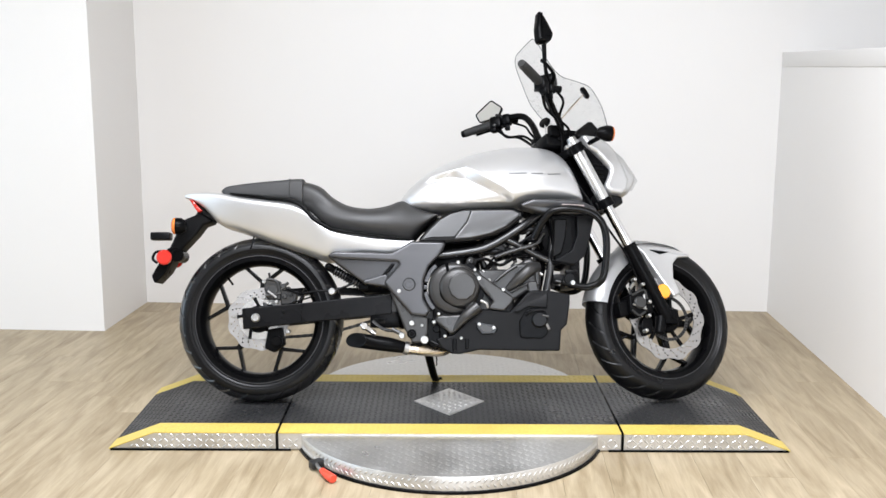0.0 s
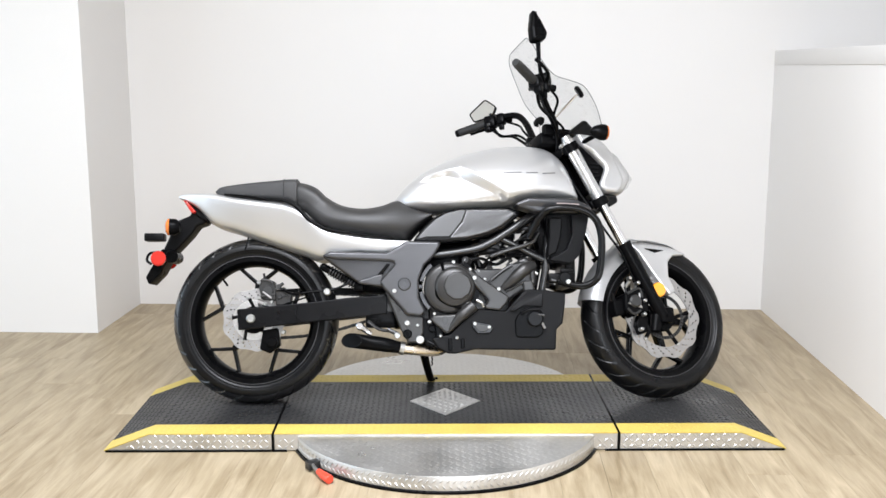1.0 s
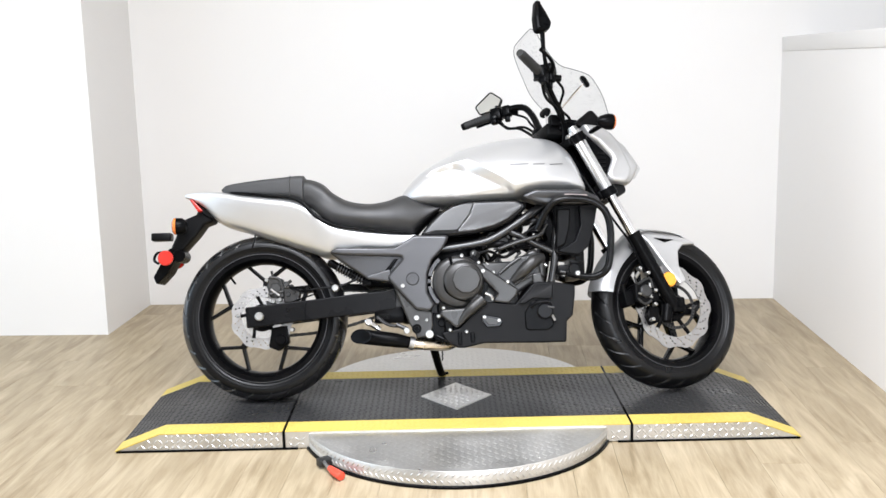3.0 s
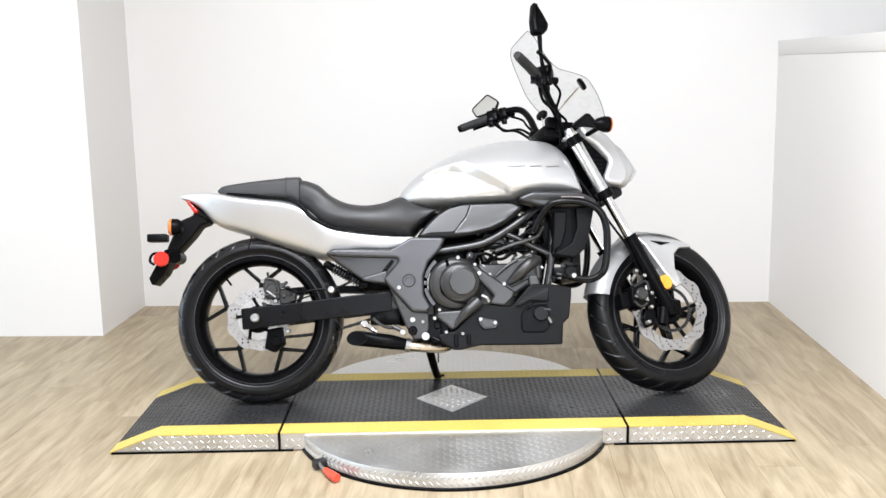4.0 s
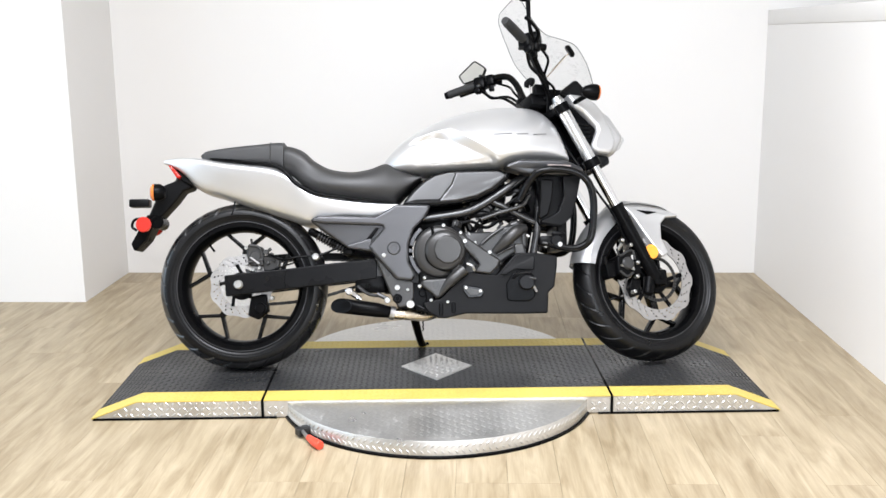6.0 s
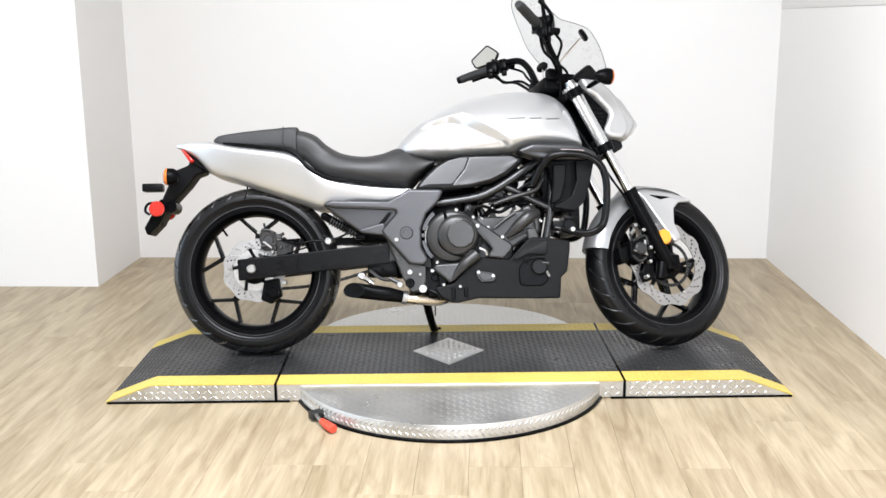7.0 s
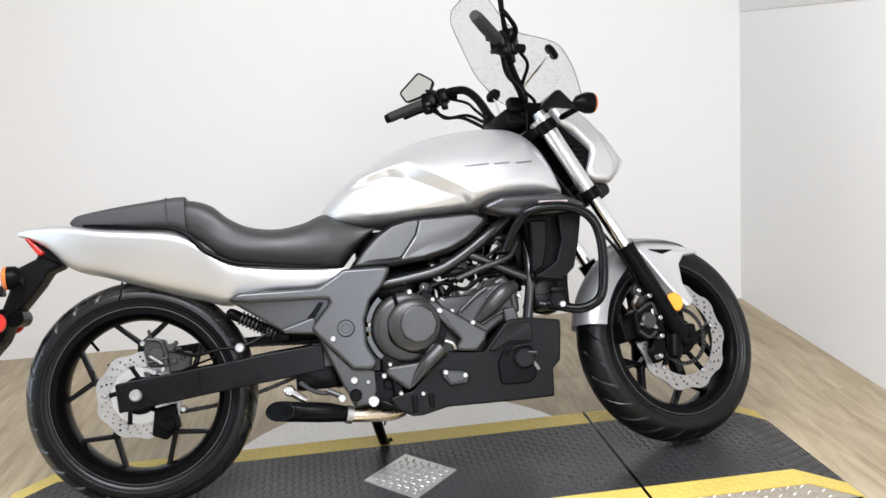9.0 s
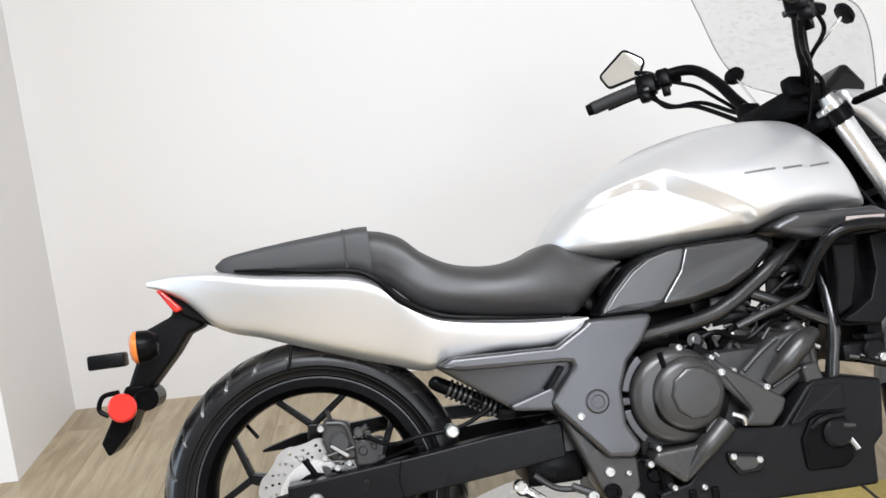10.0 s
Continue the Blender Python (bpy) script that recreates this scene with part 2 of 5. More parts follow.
def rounded(pts, r, n=3):
    """The outline with its corners turned into short arcs of about radius r."""
    out = []
    k = len(pts)
    for i in range(k):
        a, b, c = (Vector(pts[j % k]) for j in (i - 1, i, i + 1))
        u, v = a - b, c - b
        bend = math.pi - u.angle(v, 0.0)
        cut = min(r * math.tan(max(0.05, bend) / 2), 0.42 * u.length, 0.42 * v.length)
        if cut < 1e-4:
            out.append(tuple(b))
            continue
        p, q = b + u.normalized() * cut, b + v.normalized() * cut
        for j in range(n + 1):
            t = j / n
            out.append(tuple((1 - t) ** 2 * p + 2 * t * (1 - t) * b + t * t * q))
    return out


def plate(outline, y0, y1, edge=0.006, corner=2, tilt=0.0, taper=0.0):
    """A panel with outline (x, z), from y0 to the outer face at y1, with a rounded edge; tilt leans its upper side."""
    pts = rounded(outline, max((0.0, 0.007, 0.016)[corner], edge * 1.35))
    s = 1 if y1 > y0 else -1
    area = sum(p[0] * q[1] - q[0] * p[1] for p, q in zip(pts, pts[1:] + pts[:1]))
    if area < 0:
        pts = pts[::-1]
    n = len(pts)
    norms = []
    for i in range(n):
        a, b, c = (Vector(pts[j % n]) for j in (i - 1, i, i + 1))
        e1, e2 = (b - a).normalized(), (c - b).normalized()
        m = Vector((-(e1.y + e2.y), e1.x + e2.x))
        m = m.normalized() if m.length > 1e-6 else Vector((-e1.y, e1.x))
        norms.append(m / max(0.6, m.dot(Vector((-e1.y, e1.x)))))
    bm = bmesh.new()
    zm = sum(p[1] for p in pts) / n
    rings = []
    for inset, y in [(-taper, y0), (0, y1 - s * edge)] + [(edge * (1 - math.cos(t)), y1 - s * edge * (1 - math.sin(t))) for t in (math.pi / 6, math.pi / 3, math.pi / 2)] + [(edge + min(0.0007, edge / 6), y1)]:
        rings.append([bm.verts.new((p[0] + m.x * inset, y + tilt * (p[1] - zm), p[1] + m.y * inset)) for p, m in zip(pts, norms)])
    for a, b in zip(rings, rings[1:]):
        for i in range(n):
            bm.faces.new((a[i], a[(i + 1) % n], b[(i + 1) % n], b[i]))
    bm.faces.new(rings[0][::-1])
    bm.faces.new(rings[-1])
    bm.normal_update()
    bmesh.ops.triangulate(bm, faces=[f for f in bm.faces if len(f.verts) > 4])
    return bm


def smooth_path(pts, steps=6):
    """A curve through the points."""
    p = [Vector(q) for q in pts]
    p = [2 * p[0] - p[1]] + p + [2 * p[-1] - p[-2]]
    out = []
    for i in range(1, len(p) - 2):
        for k in range(steps):
            t = k / steps
            a, b, c, d = p[i - 1], p[i], p[i + 1], p[i + 2]
            out.append(0.5 * ((2 * b) + (c - a) * t + (2 * a - 5 * b + 4 * c - d) * t * t + (3 * b - a - 3 * c + d) * t ** 3))
    return out + [p[-2]]


def tube(pts, r, seg=10, steps=6, cap=True, flat=1.0):
    """A round bar along a smooth path; r is a number or one for each given point."""
    path = smooth_path(pts, steps) if steps > 1 else [Vector(q) for q in pts]
    rs = r if isinstance(r, (list, tuple)) else [r] * len(pts)
    bm = bmesh.new()
    rings, side = [], None
    for i, c in enumerate(path):
        d = (path[min(i + 1, len(path) - 1)] - path[max(i - 1, 0)]).normalized()
        if side is None:
            side = d.orthogonal().normalized()
        side = (side - d * side.dot(d)).normalized()
        up = d.cross(side)
        f = i / (len(path) - 1) * (len(rs) - 1)
        k = min(int(f), len(rs) - 2)
        rad = rs[k] + (rs[k + 1] - rs[k]) * (f - k)
        rings.append([bm.verts.new(c + rad * (math.cos(a) * side + flat * math.sin(a) * up)) for a in (2 * math.pi * j / seg for j in range(seg))])
    for a, b in zip(rings, rings[1:]):
        for j in range(seg):
            bm.faces.new((a[j], a[(j + 1) % seg], b[(j + 1) % seg], b[j]))
    if cap:
        bm.faces.new(rings[0][::-1])
        bm.faces.new(rings[-1])
    return bm


def revolve(profile, cx, cz, cy=0.0, seg=64, closed=False, wave=0.0, lobes=0):
    """Turns a profile of (radius, y) round the axle through (cx, cz)."""
    bm = bmesh.new()
    rings = []
    for j in range(seg):
        a = 2 * math.pi * j / seg
        k = 1 + wave * math.cos(lobes * a)
        rings.append([bm.verts.new((cx + r * k * math.cos(a), cy + y, cz + r * k * math.sin(a))) for r, y in profile])
    n = len(profile)
    for j in range(seg):
        a, b = rings[j], rings[(j + 1) % seg]
        for i in range(n if closed else n - 1):
            bm.faces.new((a[i], a[(i + 1) % n], b[(i + 1) % n], b[i]))
    if not closed:
        for i in (0, n - 1):
            if profile[i][0] > 1e-4:
                bm.faces.new([rings[j][i] for j in range(seg)])
    bmesh.ops.remove_doubles(bm, verts=bm.verts, dist=1e-5)
    return bm


def button(cx, cz, y0, y1, r, edge=0.002, seg=20, dish=0.0):
    """A round head on an axle along y, from y0 to the outer face y1."""
    s = 1 if y1 > y0 else -1
    prof = [(r, y0), (r, y1 - s * edge), (r - edge, y1)]
    if dish:
        prof += [(r * 0.55, y1), (r * 0.5, y1 - s * dish)]
    return revolve(prof, cx, cz, seg=seg)


def stations(table, x, col):
    """A smooth curve through the rows of a table."""
    n = len(table)
    x = min(max(x, table[0][0]), table[-1][0])
    i = max(k for k in range(n - 1) if table[k][0] <= x)
    slope = lambda k: (table[min(k + 1, n - 1)][col] - table[max(k - 1, 0)][col]) / (table[min(k + 1, n - 1)][0] - table[max(k - 1, 0)][0])
    h = table[i + 1][0] - table[i][0]
    t = (x - table[i][0]) / h
    a, b, p, q = table[i][col], table[i + 1][col], slope(i) * h, slope(i + 1) * h
    return a * (1 - 3 * t * t + 2 * t ** 3) + b * (3 * t * t - 2 * t ** 3) + p * (t - 2 * t * t + t ** 3) + q * (t ** 3 - t * t)


def loft(table, nx=40, na=40, power=2.6, shape=None, belly=0.5):
    """A body along x from rows of (x, top, bottom, half width); sections are rounded boxes."""
    bm = bmesh.new()
    x0, x1 = table[0][0], table[-1][0]
    rings = []
    for i in range(nx + 1):
        x = x0 + (x1 - x0) * i / nx
        top, bot, w = (stations(table, x, c) for c in (1, 2, 3))
        mid, h = bot + (top - bot) * belly, top - bot
        ring = []
        for j in range(na):
            a = 2 * math.pi * j / na
            c, s = math.cos(a), math.sin(a)
            y = w * math.copysign(abs(c) ** (2 / power), c)
            z = mid + (top - mid if s > 0 else mid - bot) * math.copysign(abs(s) ** (2 / power), s)
            p = Vector((x, y, z))
            ring.append(bm.verts.new(shape(p, w) if shape else p))
        rings.append(ring)
    for a, b in zip(rings, rings[1:]):
        for j in range(na):
            bm.faces.new((a[j], a[(j + 1) % na], b[(j + 1) % na], b[j]))
    bm.faces.new(rings[0][::-1])
    bm.faces.new(rings[-1])
    return bm


def smoothstep(a, b, x):
    t = max(0.0, min(1.0, (x - a) / (b - a)))
    return t * t * (3 - 2 * t)


# ---- the room ----
# Its back right corner is the origin of its own axes; x runs along the back wall, y out of the room.
ROOM = pose(1.745, 2.057, 0, 0, 0, -2.8)
HIGH = 3.0


def wall(name, x0, y0, x1, y1, z0=0.0, z1=HIGH, paint=None, label="smooth white painted wall"):
    bm = bmesh.new()
    bmesh.ops.create_cube(bm, size=1, matrix=Matrix.Translation(((x0 + x1) / 2, (y0 + y1) / 2, (z0 + z1) / 2)) @ Matrix.Diagonal((x1 - x0, y1 - y0, z1 - z0, 1)))
    return tagged(part(name, bm, paint or WALL, m=ROOM), label, "wall", kind="structure")


wall("wall_north", -3.43, 0, 1.72, 0.12)
wall("wall_east_low", 0, -7.0, 0.14, 0, 0, 1.385)
wall("wall_east", 1.6, -7.0, 1.72, 0)
wall("wall_west_return", -3.55, -0.634, -3.43, 0.12)
wall("wall_northwest", -6.0, -0.634, -3.55, -0.514)
CLOSING = "plain pale painted wall closing the room"
wall("wall_west_1", -6.12, -7.0, -6.0, -5.35)
wall("wall_west_2", -6.12, -1.15, -6.0, -0.514)
wall("wall_west_3", -6.12, -5.35, -6.0, -1.15, 2.2)
wall("wall_west_4", -6.12, -5.35, -6.0, -1.15, 0.0, 0.3)
# unseen wall, split round an opening made for the added fill lamp
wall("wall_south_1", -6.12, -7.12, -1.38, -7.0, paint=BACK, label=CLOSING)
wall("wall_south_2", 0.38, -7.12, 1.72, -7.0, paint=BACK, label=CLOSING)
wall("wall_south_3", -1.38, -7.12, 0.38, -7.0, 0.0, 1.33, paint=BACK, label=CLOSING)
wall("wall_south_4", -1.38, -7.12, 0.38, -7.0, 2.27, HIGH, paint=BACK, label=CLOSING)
bm = bmesh.new()
bmesh.ops.create_cube(bm, size=1, matrix=Matrix.Translation((-2.2, -3.5, HIGH + 0.05)) @ Matrix.Diagonal((7.84, 7.24, 0.1, 1)))
tagged(part("ceiling", bm, CEIL, m=ROOM), "plain white ceiling", "ceiling", kind="structure")
# capping rail of the low east wall
tagged(part("trim", box(0.067, -3.5, 1.352, 0.144, 6.98, 0.074, 0.004), WALL, m=ROOM), "white painted rail along the wall", "trim", kind="structure")
FLOOR = tagged(part("floor", box(-2.2, -3.44, -0.055, 7.9, 7.4, 0.1, 0), UNDER, m=ROOM), "pale oak plank floor laid lengthwise", "floor", kind="structure")


# ---- the display ramp with its turntable ----
TOP, HALF, BEND, DEEP, SEAM = 0.063, 1.177, 1.02, 0.665, 0.596
ramp = thing("motorcycle_ramp", pose(0, 0, 0), "low black and yellow diamond-plate motorcycle ramp with a round turntable", "ramp")


def prism_xz(outline, y0, y1, bevel=0.0015):
    bm = bmesh.new()
    f = bm.faces.new([bm.verts.new((x, y0, z)) for x, z in outline])
    r = bmesh.ops.extrude_face_region(bm, geom=[f])
    for v in r["geom"]:
        if isinstance(v, bmesh.types.BMVert):
            v.co.y = y1
    if bevel:
        bmesh.ops.bevel(bm, geom=bm.edges[:], offset=bevel, segments=1, affect="EDGES")
    return bm


def lugs(places, length, width, height):
    """Raised diamond-shaped treads: rows of (centre, along, across, out)."""
    verts, faces = [], []
    for c, u, v, n in places:
        k = len(verts)
        verts += [c + u * length, c + v * width, c - u * length, c - v * width, c + u * length * 0.35 + n * height, c - u * length * 0.35 + n * height]
        faces += [(k, k + 1, k + 4), (k + 1, k + 5, k + 4), (k + 1, k + 2, k + 5), (k + 2, k + 3, k + 5), (k + 3, k + 4, k + 5), (k + 3, k, k + 4)]
    me = bpy.data.meshes.new("tread")
    me.from_pydata([tuple(p) for p in verts], [], faces)
    return me


def tread(places, material, parent, size=(0.011, 0.0035, 0.0014), label=""):
    me = lugs(places, *size)
    me.materials.append(material)
    ob = new("tread", me)
    ob.parent = parent
    return tagged(ob, label, kind="stuff")


def field(o, u, v, n, nu, nv, pitch, keep=None):
    """Treads in a checked pattern over a plane patch."""
    out = []
    for i in range(nu):
        for j in range(nv):
            c = o + u * (pitch * (i + 0.5)) + v * (pitch * (j + 0.5))
            if keep and not keep(c):
                continue
            d = (u + v).normalized() if (i + j) % 2 else (u - v).normalized()
            out.append((c, d, d.cross(n), n))
    return out


X, Y, Z = Vector((1, 0, 0)), Vector((0, 1, 0)), Vector((0, 0, 1))
for s in (-1, 1):
    end = part("ramp_end", prism_xz([(s * SEAM + s * 0.004, 0.004), (s * SEAM + s * 0.004, TOP), (s * BEND, TOP), (s * HALF, 0.004)], 0.0, DEEP), PLATE, ramp)
    deck = prism_xz([(s * (SEAM + 0.004), TOP), (s * (SEAM + 0.004), TOP + 0.003), (s * BEND, TOP + 0.003), (s * (HALF - 0.004), 0.010), (s * (HALF - 0.006), 0.007), (s * BEND, TOP)], 0.0895, DEEP - 0.0895, 0)
    part("deck", deck, RAMP, end, "worn black coated tread plate")
    for y0, y1 in ((-0.002, 0.089), (DEEP - 0.089, DEEP + 0.002)):
        stripe = prism_xz([(s * (SEAM + 0.004), TOP), (s * (SEAM + 0.004), TOP + 0.0035), (s * BEND, TOP + 0.0035), (s * HALF, 0.0075), (s * HALF, 0.004), (s * BEND, TOP)], y0, y1, 0)
        strip = part("edge_stripe", stripe, YELLOW, end, "yellow painted safety stripe")
        tread(field(Vector((s * (SEAM + 0.01), y0 + 0.004, TOP + 0.0035)), X * s, Y, Z, 20, 4, 0.0205), YELLOW, strip, (0.0105, 0.0033, 0.0012))
    places = field(Vector((s * (SEAM + 0.01), 0.095, TOP + 0.003)), X * s, Y, Z, 20, 23, 0.0205)
    d = Vector((s * (HALF - BEND), 0, -(TOP - 0.006))).normalized()
    nn = Vector((s * (TOP - 0.006), 0, HALF - BEND)).normalized()
    places += field(Vector((s * (BEND + 0.002), 0.095, TOP + 0.0025)), d, Y, nn, 8, 23, 0.0205)
    tread(places, RAMP, end)
    skirt = field(Vector((s * (SEAM + 0.012), -0.0005, 0.006)), X * s, Z, -Y, 26, 3, 0.02, keep=lambda c: c.z < TOP - 0.006 and abs(c.x) < HALF - 0.02 - (c.z / TOP) * (HALF - BEND))
    tread(skirt, PLATE, end, (0.0105, 0.0034, 0.0018))
    part("seam_strip", box(s * SEAM, DEEP / 2, TOP / 2 + 0.003, 0.007, DEEP + 0.012, TOP + 0.004, 0.001), SATIN, ramp, "black rubber seam strip")

middle = part("ramp_middle", prism_xz([(-SEAM + 0.004, 0.004), (SEAM - 0.004, 0.004), (SEAM - 0.004, TOP), (-SEAM + 0.004, TOP)], 0.0, DEEP), PLATE, ramp)
part("deck", box(0, DEEP / 2, TOP + 0.0015, 2 * SEAM - 0.01, DEEP - 0.179, 0.003, 0), RAMP, middle, "worn black coated tread plate")
for y0, y1 in ((-0.002, 0.089), (DEEP - 0.089, DEEP + 0.002)):
    strip = part("edge_stripe", box(0, (y0 + y1) / 2, TOP + 0.00175, 2 * SEAM - 0.01, y1 - y0, 0.0035, 0), YELLOW, middle, "yellow painted safety stripe")
    tread(field(Vector((-SEAM + 0.01, y0 + 0.004, TOP + 0.0035)), X, Y, Z, 57, 4, 0.0205), YELLOW, strip, (0.0105, 0.0033, 0.0012))
for s in (-1, 1):
    tread(field(Vector((s * (SEAM - 0.014), -0.0005, 0.006)), X * -s, Z, -Y, 3, 2, 0.021), PLATE, middle, (0.0105, 0.0034, 0.0018))
DIA = (0.132, 0.154, 0.331)
places = field(Vector((-SEAM + 0.01, 0.095, TOP + 0.003)), X, Y, Z, 57, 23, 0.0205, keep=lambda c: abs(c.x) / DIA[0] + abs(c.y - DIA[2]) / DIA[1] > 1.06)
tread(places, RAMP, middle)
bm = bmesh.new()
f = bm.faces.new([bm.verts.new(p) for p in ((DIA[0], DIA[2], TOP + 0.003), (0, DIA[2] + DIA[1], TOP + 0.003), (-DIA[0], DIA[2], TOP + 0.003), (0, DIA[2] - DIA[1], TOP + 0.003))])
bmesh.ops.translate(bm, vec=(0, 0, 0.0035), verts=bmesh.ops.extrude_discrete_faces(bm, faces=[f])["faces"][0].verts)
dia = part("diamond_plate", bm, PLATE, ramp, "bright bare aluminium diamond inlay")
tread(field(Vector((-0.13, DIA[2] - 0.15, TOP + 0.0065)), X, Y, Z, 13, 15, 0.02, keep=lambda c: abs(c.x) / DIA[0] + abs(c.y - DIA[2]) / DIA[1] < 0.9), PLATE, dia, (0.0105, 0.0038, 0.0026))
# long turntable with round ends showing before and behind the ramp
CF, CB, CR, CT = 0.187, DEEP - 0.187, 0.544, 0.056


def round_ends(r, n=80):
    """Outline with half circles of radius r before and behind."""
    out = [(r * math.cos(math.pi * (1 + k / n)), CF + r * math.sin(math.pi * (1 + k / n))) for k in range(n + 1)]
    return out + [(r * math.cos(math.pi * k / n), CB + r * math.sin(math.pi * k / n)) for k in range(n + 1)]


def slab(layers):
    """Stacked outlines (radius, height), closed below and above."""
    bm = bmesh.new()
    rings = [[bm.verts.new((x, y, z)) for x, y in round_ends(r)] for r, z in layers]
    n = len(rings[0])
    for p, q in zip(rings, rings[1:]):
        for i in range(n):
            bm.faces.new((p[i], p[(i + 1) % n], q[(i + 1) % n], q[i]))
    bm.faces.new(rings[0][::-1])
    bm.faces.new(rings[-1])
    return bm


drum = part("turntable", slab([(CR, 0.004), (CR, CT - 0.0015), (CR - 0.001, CT)]), PLATE, ramp, "round-ended bare diamond-plate turntable")
part("rubber_rim", slab([(CR + 0.008, 0.0), (CR + 0.008, 0.007), (CR + 0.002, 0.009)]), SATIN, ramp, "black rubber edge under the turntable")
# black strips put in for the shade of the gap below the ramp
for sx in (-1, 1):
    part("gap_shade_strip", box(sx * (HALF + CR) / 2, DEEP / 2, 0.0035, HALF - CR - 0.01, DEEP + 0.010, 0.007, 0.001), SATIN, ramp, "black strip for the gap shade under the ramp")
to_end = lambda c: (c.xy - Vector((0, min(max(c.y, CF), CB)))).length
places = field(Vector((-CR, CF - CR, CT)), X, Y, Z, 52, 62, 0.0218, keep=lambda c: to_end(c) < CR - 0.012 and (c.y < -0.012 or c.y > DEEP + 0.012))
tread(places, PLATE, drum, (0.0125, 0.004, 0.0010))
places = []
for i in range(158):
    for j in range(2):
        a = 2 * math.pi * (i + 0.5 * j) / 158
        n = Vector((math.cos(a), math.sin(a), 0))
        c = Vector((CR * n.x, (CF if n.y < 0 else CB) + CR * n.y, 0.020 + 0.020 * j))
        if -0.01 < c.y < DEEP + 0.01:
            continue
        u = (Vector((-n.y, n.x, 0)) + Z * (1 if j else -1)).normalized()
        places.append((c, u, u.cross(n), n))
tread(places, PLATE, drum, (0.0110, 0.0040, 0.0022))
lever = thing("lock_lever", pose(-0.43, -0.20, 0, 0, 0, -55), "small steel locking lever with a red rubber grip", "lever")
part("shaft", tube([(-0.045, 0.01, 0.028), (0.0, 0.0, 0.022), (0.03, 0, 0.018)], 0.006), STEEL, lever)
part("bracket", box(-0.035, 0.012, 0.020, 0.03, 0.045, 0.026, 0.003), CAST, lever)
part("grip", tube([(0.025, 0, 0.019), (0.06, 0, 0.016), (0.095, 0, 0.016), (0.1, 0, 0.016)], [0.010, 0.014, 0.015, 0.011], seg=14), HANDLE, lever, "red rubber grip")


# ---- the motorcycle ----
# Own axes: x forward from the rear axle, y to its left, z up from the tyres' contact; it leans on its side stand.
BIKE = thing("motorcycle", pose(-0.713, 0.325, 0.066, -15, 0, 1.3), "silver cruiser motorcycle with a clear windscreen leaning on its side stand", "motorcycle")
WB, RR, RF, RAKE, TRAIL = 1.515, 0.308, 0.298, 27.7, 0.111
HEAD = Vector((WB + TRAIL - 0.9 * math.tan(radians(RAKE)), 0, 0.9))
STEER = pose(*HEAD, 0, -RAKE, 0) @ pose(0, 0, 0, 0, 0, 20) @ pose(*HEAD, 0, -RAKE, 0).inverted()


def tyre(cx, cz, r, w, rim, seg=520):
    """Round crowned tyre with raked tread grooves cut into its shoulders."""
    h = w / 2
    prof = [(rim, -0.62), (rim + 0.006, -0.74), (rim + 0.013, -0.82), (rim + 0.0145, -0.85), (rim + 0.0165, -0.85), (rim + 0.018, -0.855), (rim + 0.026, -0.915), (rim + 0.0272, -0.938), (rim + 0.029, -0.938), (rim + 0.030, -0.945)]
    n0 = len(prof)
    steps = 24
    start = rim + 0.034
    for i in range(steps + 1):
        a = math.pi * i / steps
        prof.append((start + (r - start) * math.sin(a) ** 0.85, -math.cos(a)))
    prof += [(q, -y) for q, y in prof[:n0][::-1]]
    mid = n0 + steps / 2
    bm = bmesh.new()
    rings = []
    for j in range(seg):
        ring = []
        for i, (q, y) in enumerate(prof):
            lean = 1.9 * min(abs(i - mid), steps / 2 - 1)
            a = 2 * math.pi * (j + lean) / seg
            phase = (j + (10 if i > mid else 0)) % 20
            k = q
            if 1.5 < abs(i - mid) < (9.5 if phase < 10 else 6.5) and phase % 20 in (0, 1):
                k -= 0.006
            ring.append(bm.verts.new((cx + k * math.cos(a), y * h, cz + k * math.sin(a))))
        rings.append(ring)
    m = len(prof)
    for j in range(seg):
        a, b = rings[j], rings[(j + 1) % seg]
        for i in range(m - 1):
            bm.faces.new((a[i], a[i + 1], b[i + 1], b[i]))
    return bm


def rim_body(cx, cz, rim, w):
    h = w / 2
    return revolve([(rim + 0.009, -h), (rim + 0.009, -h + 0.004), (rim, -h + 0.008), (rim - 0.012, -h + 0.02), (rim - 0.016, 0), (rim - 0.012, h - 0.02), (rim, h - 0.008), (rim + 0.009, h - 0.004),
                    (rim + 0.009, h), (rim - 0.008, h), (rim - 0.020, h - 0.014), (rim - 0.027, 0), (rim - 0.020, -h + 0.014), (rim - 0.008, -h)], cx, cz, seg=72, closed=True)


def bar_xz(p, q, w0, w1, half):
    """A cast bar in the wheel's plane from p to q, half as wide as w0 and w1 say at its ends."""
    p, q = Vector(p), Vector(q)
    d = (q - p).normalized()
    n = Vector((-d.y, d.x))
    return join(plate([tuple(p + n * w0), tuple(q + n * w1), tuple(q - n * w1), tuple(p - n * w0)], half, -half, 0.003, 0))


def spoke(cx, cz, hub, rim, ang, spread=20.5, fork=0.66):
    """One cast spoke: a stem from the hub that forks into two thin arms towards the rim."""
    at = lambda r, a: (cx + r * math.cos(radians(a)), cz + r * math.sin(radians(a)))
    knot = at(rim * fork, ang)
    return join(bar_xz(at(hub, ang), at(rim * fork + 0.004, ang), 0.017, 0.0105, 0.016),
                *[bar_xz(knot, at(rim + 0.004, ang + d * spread), 0.0072, 0.0062, 0.013) for d in (-1, 1)])


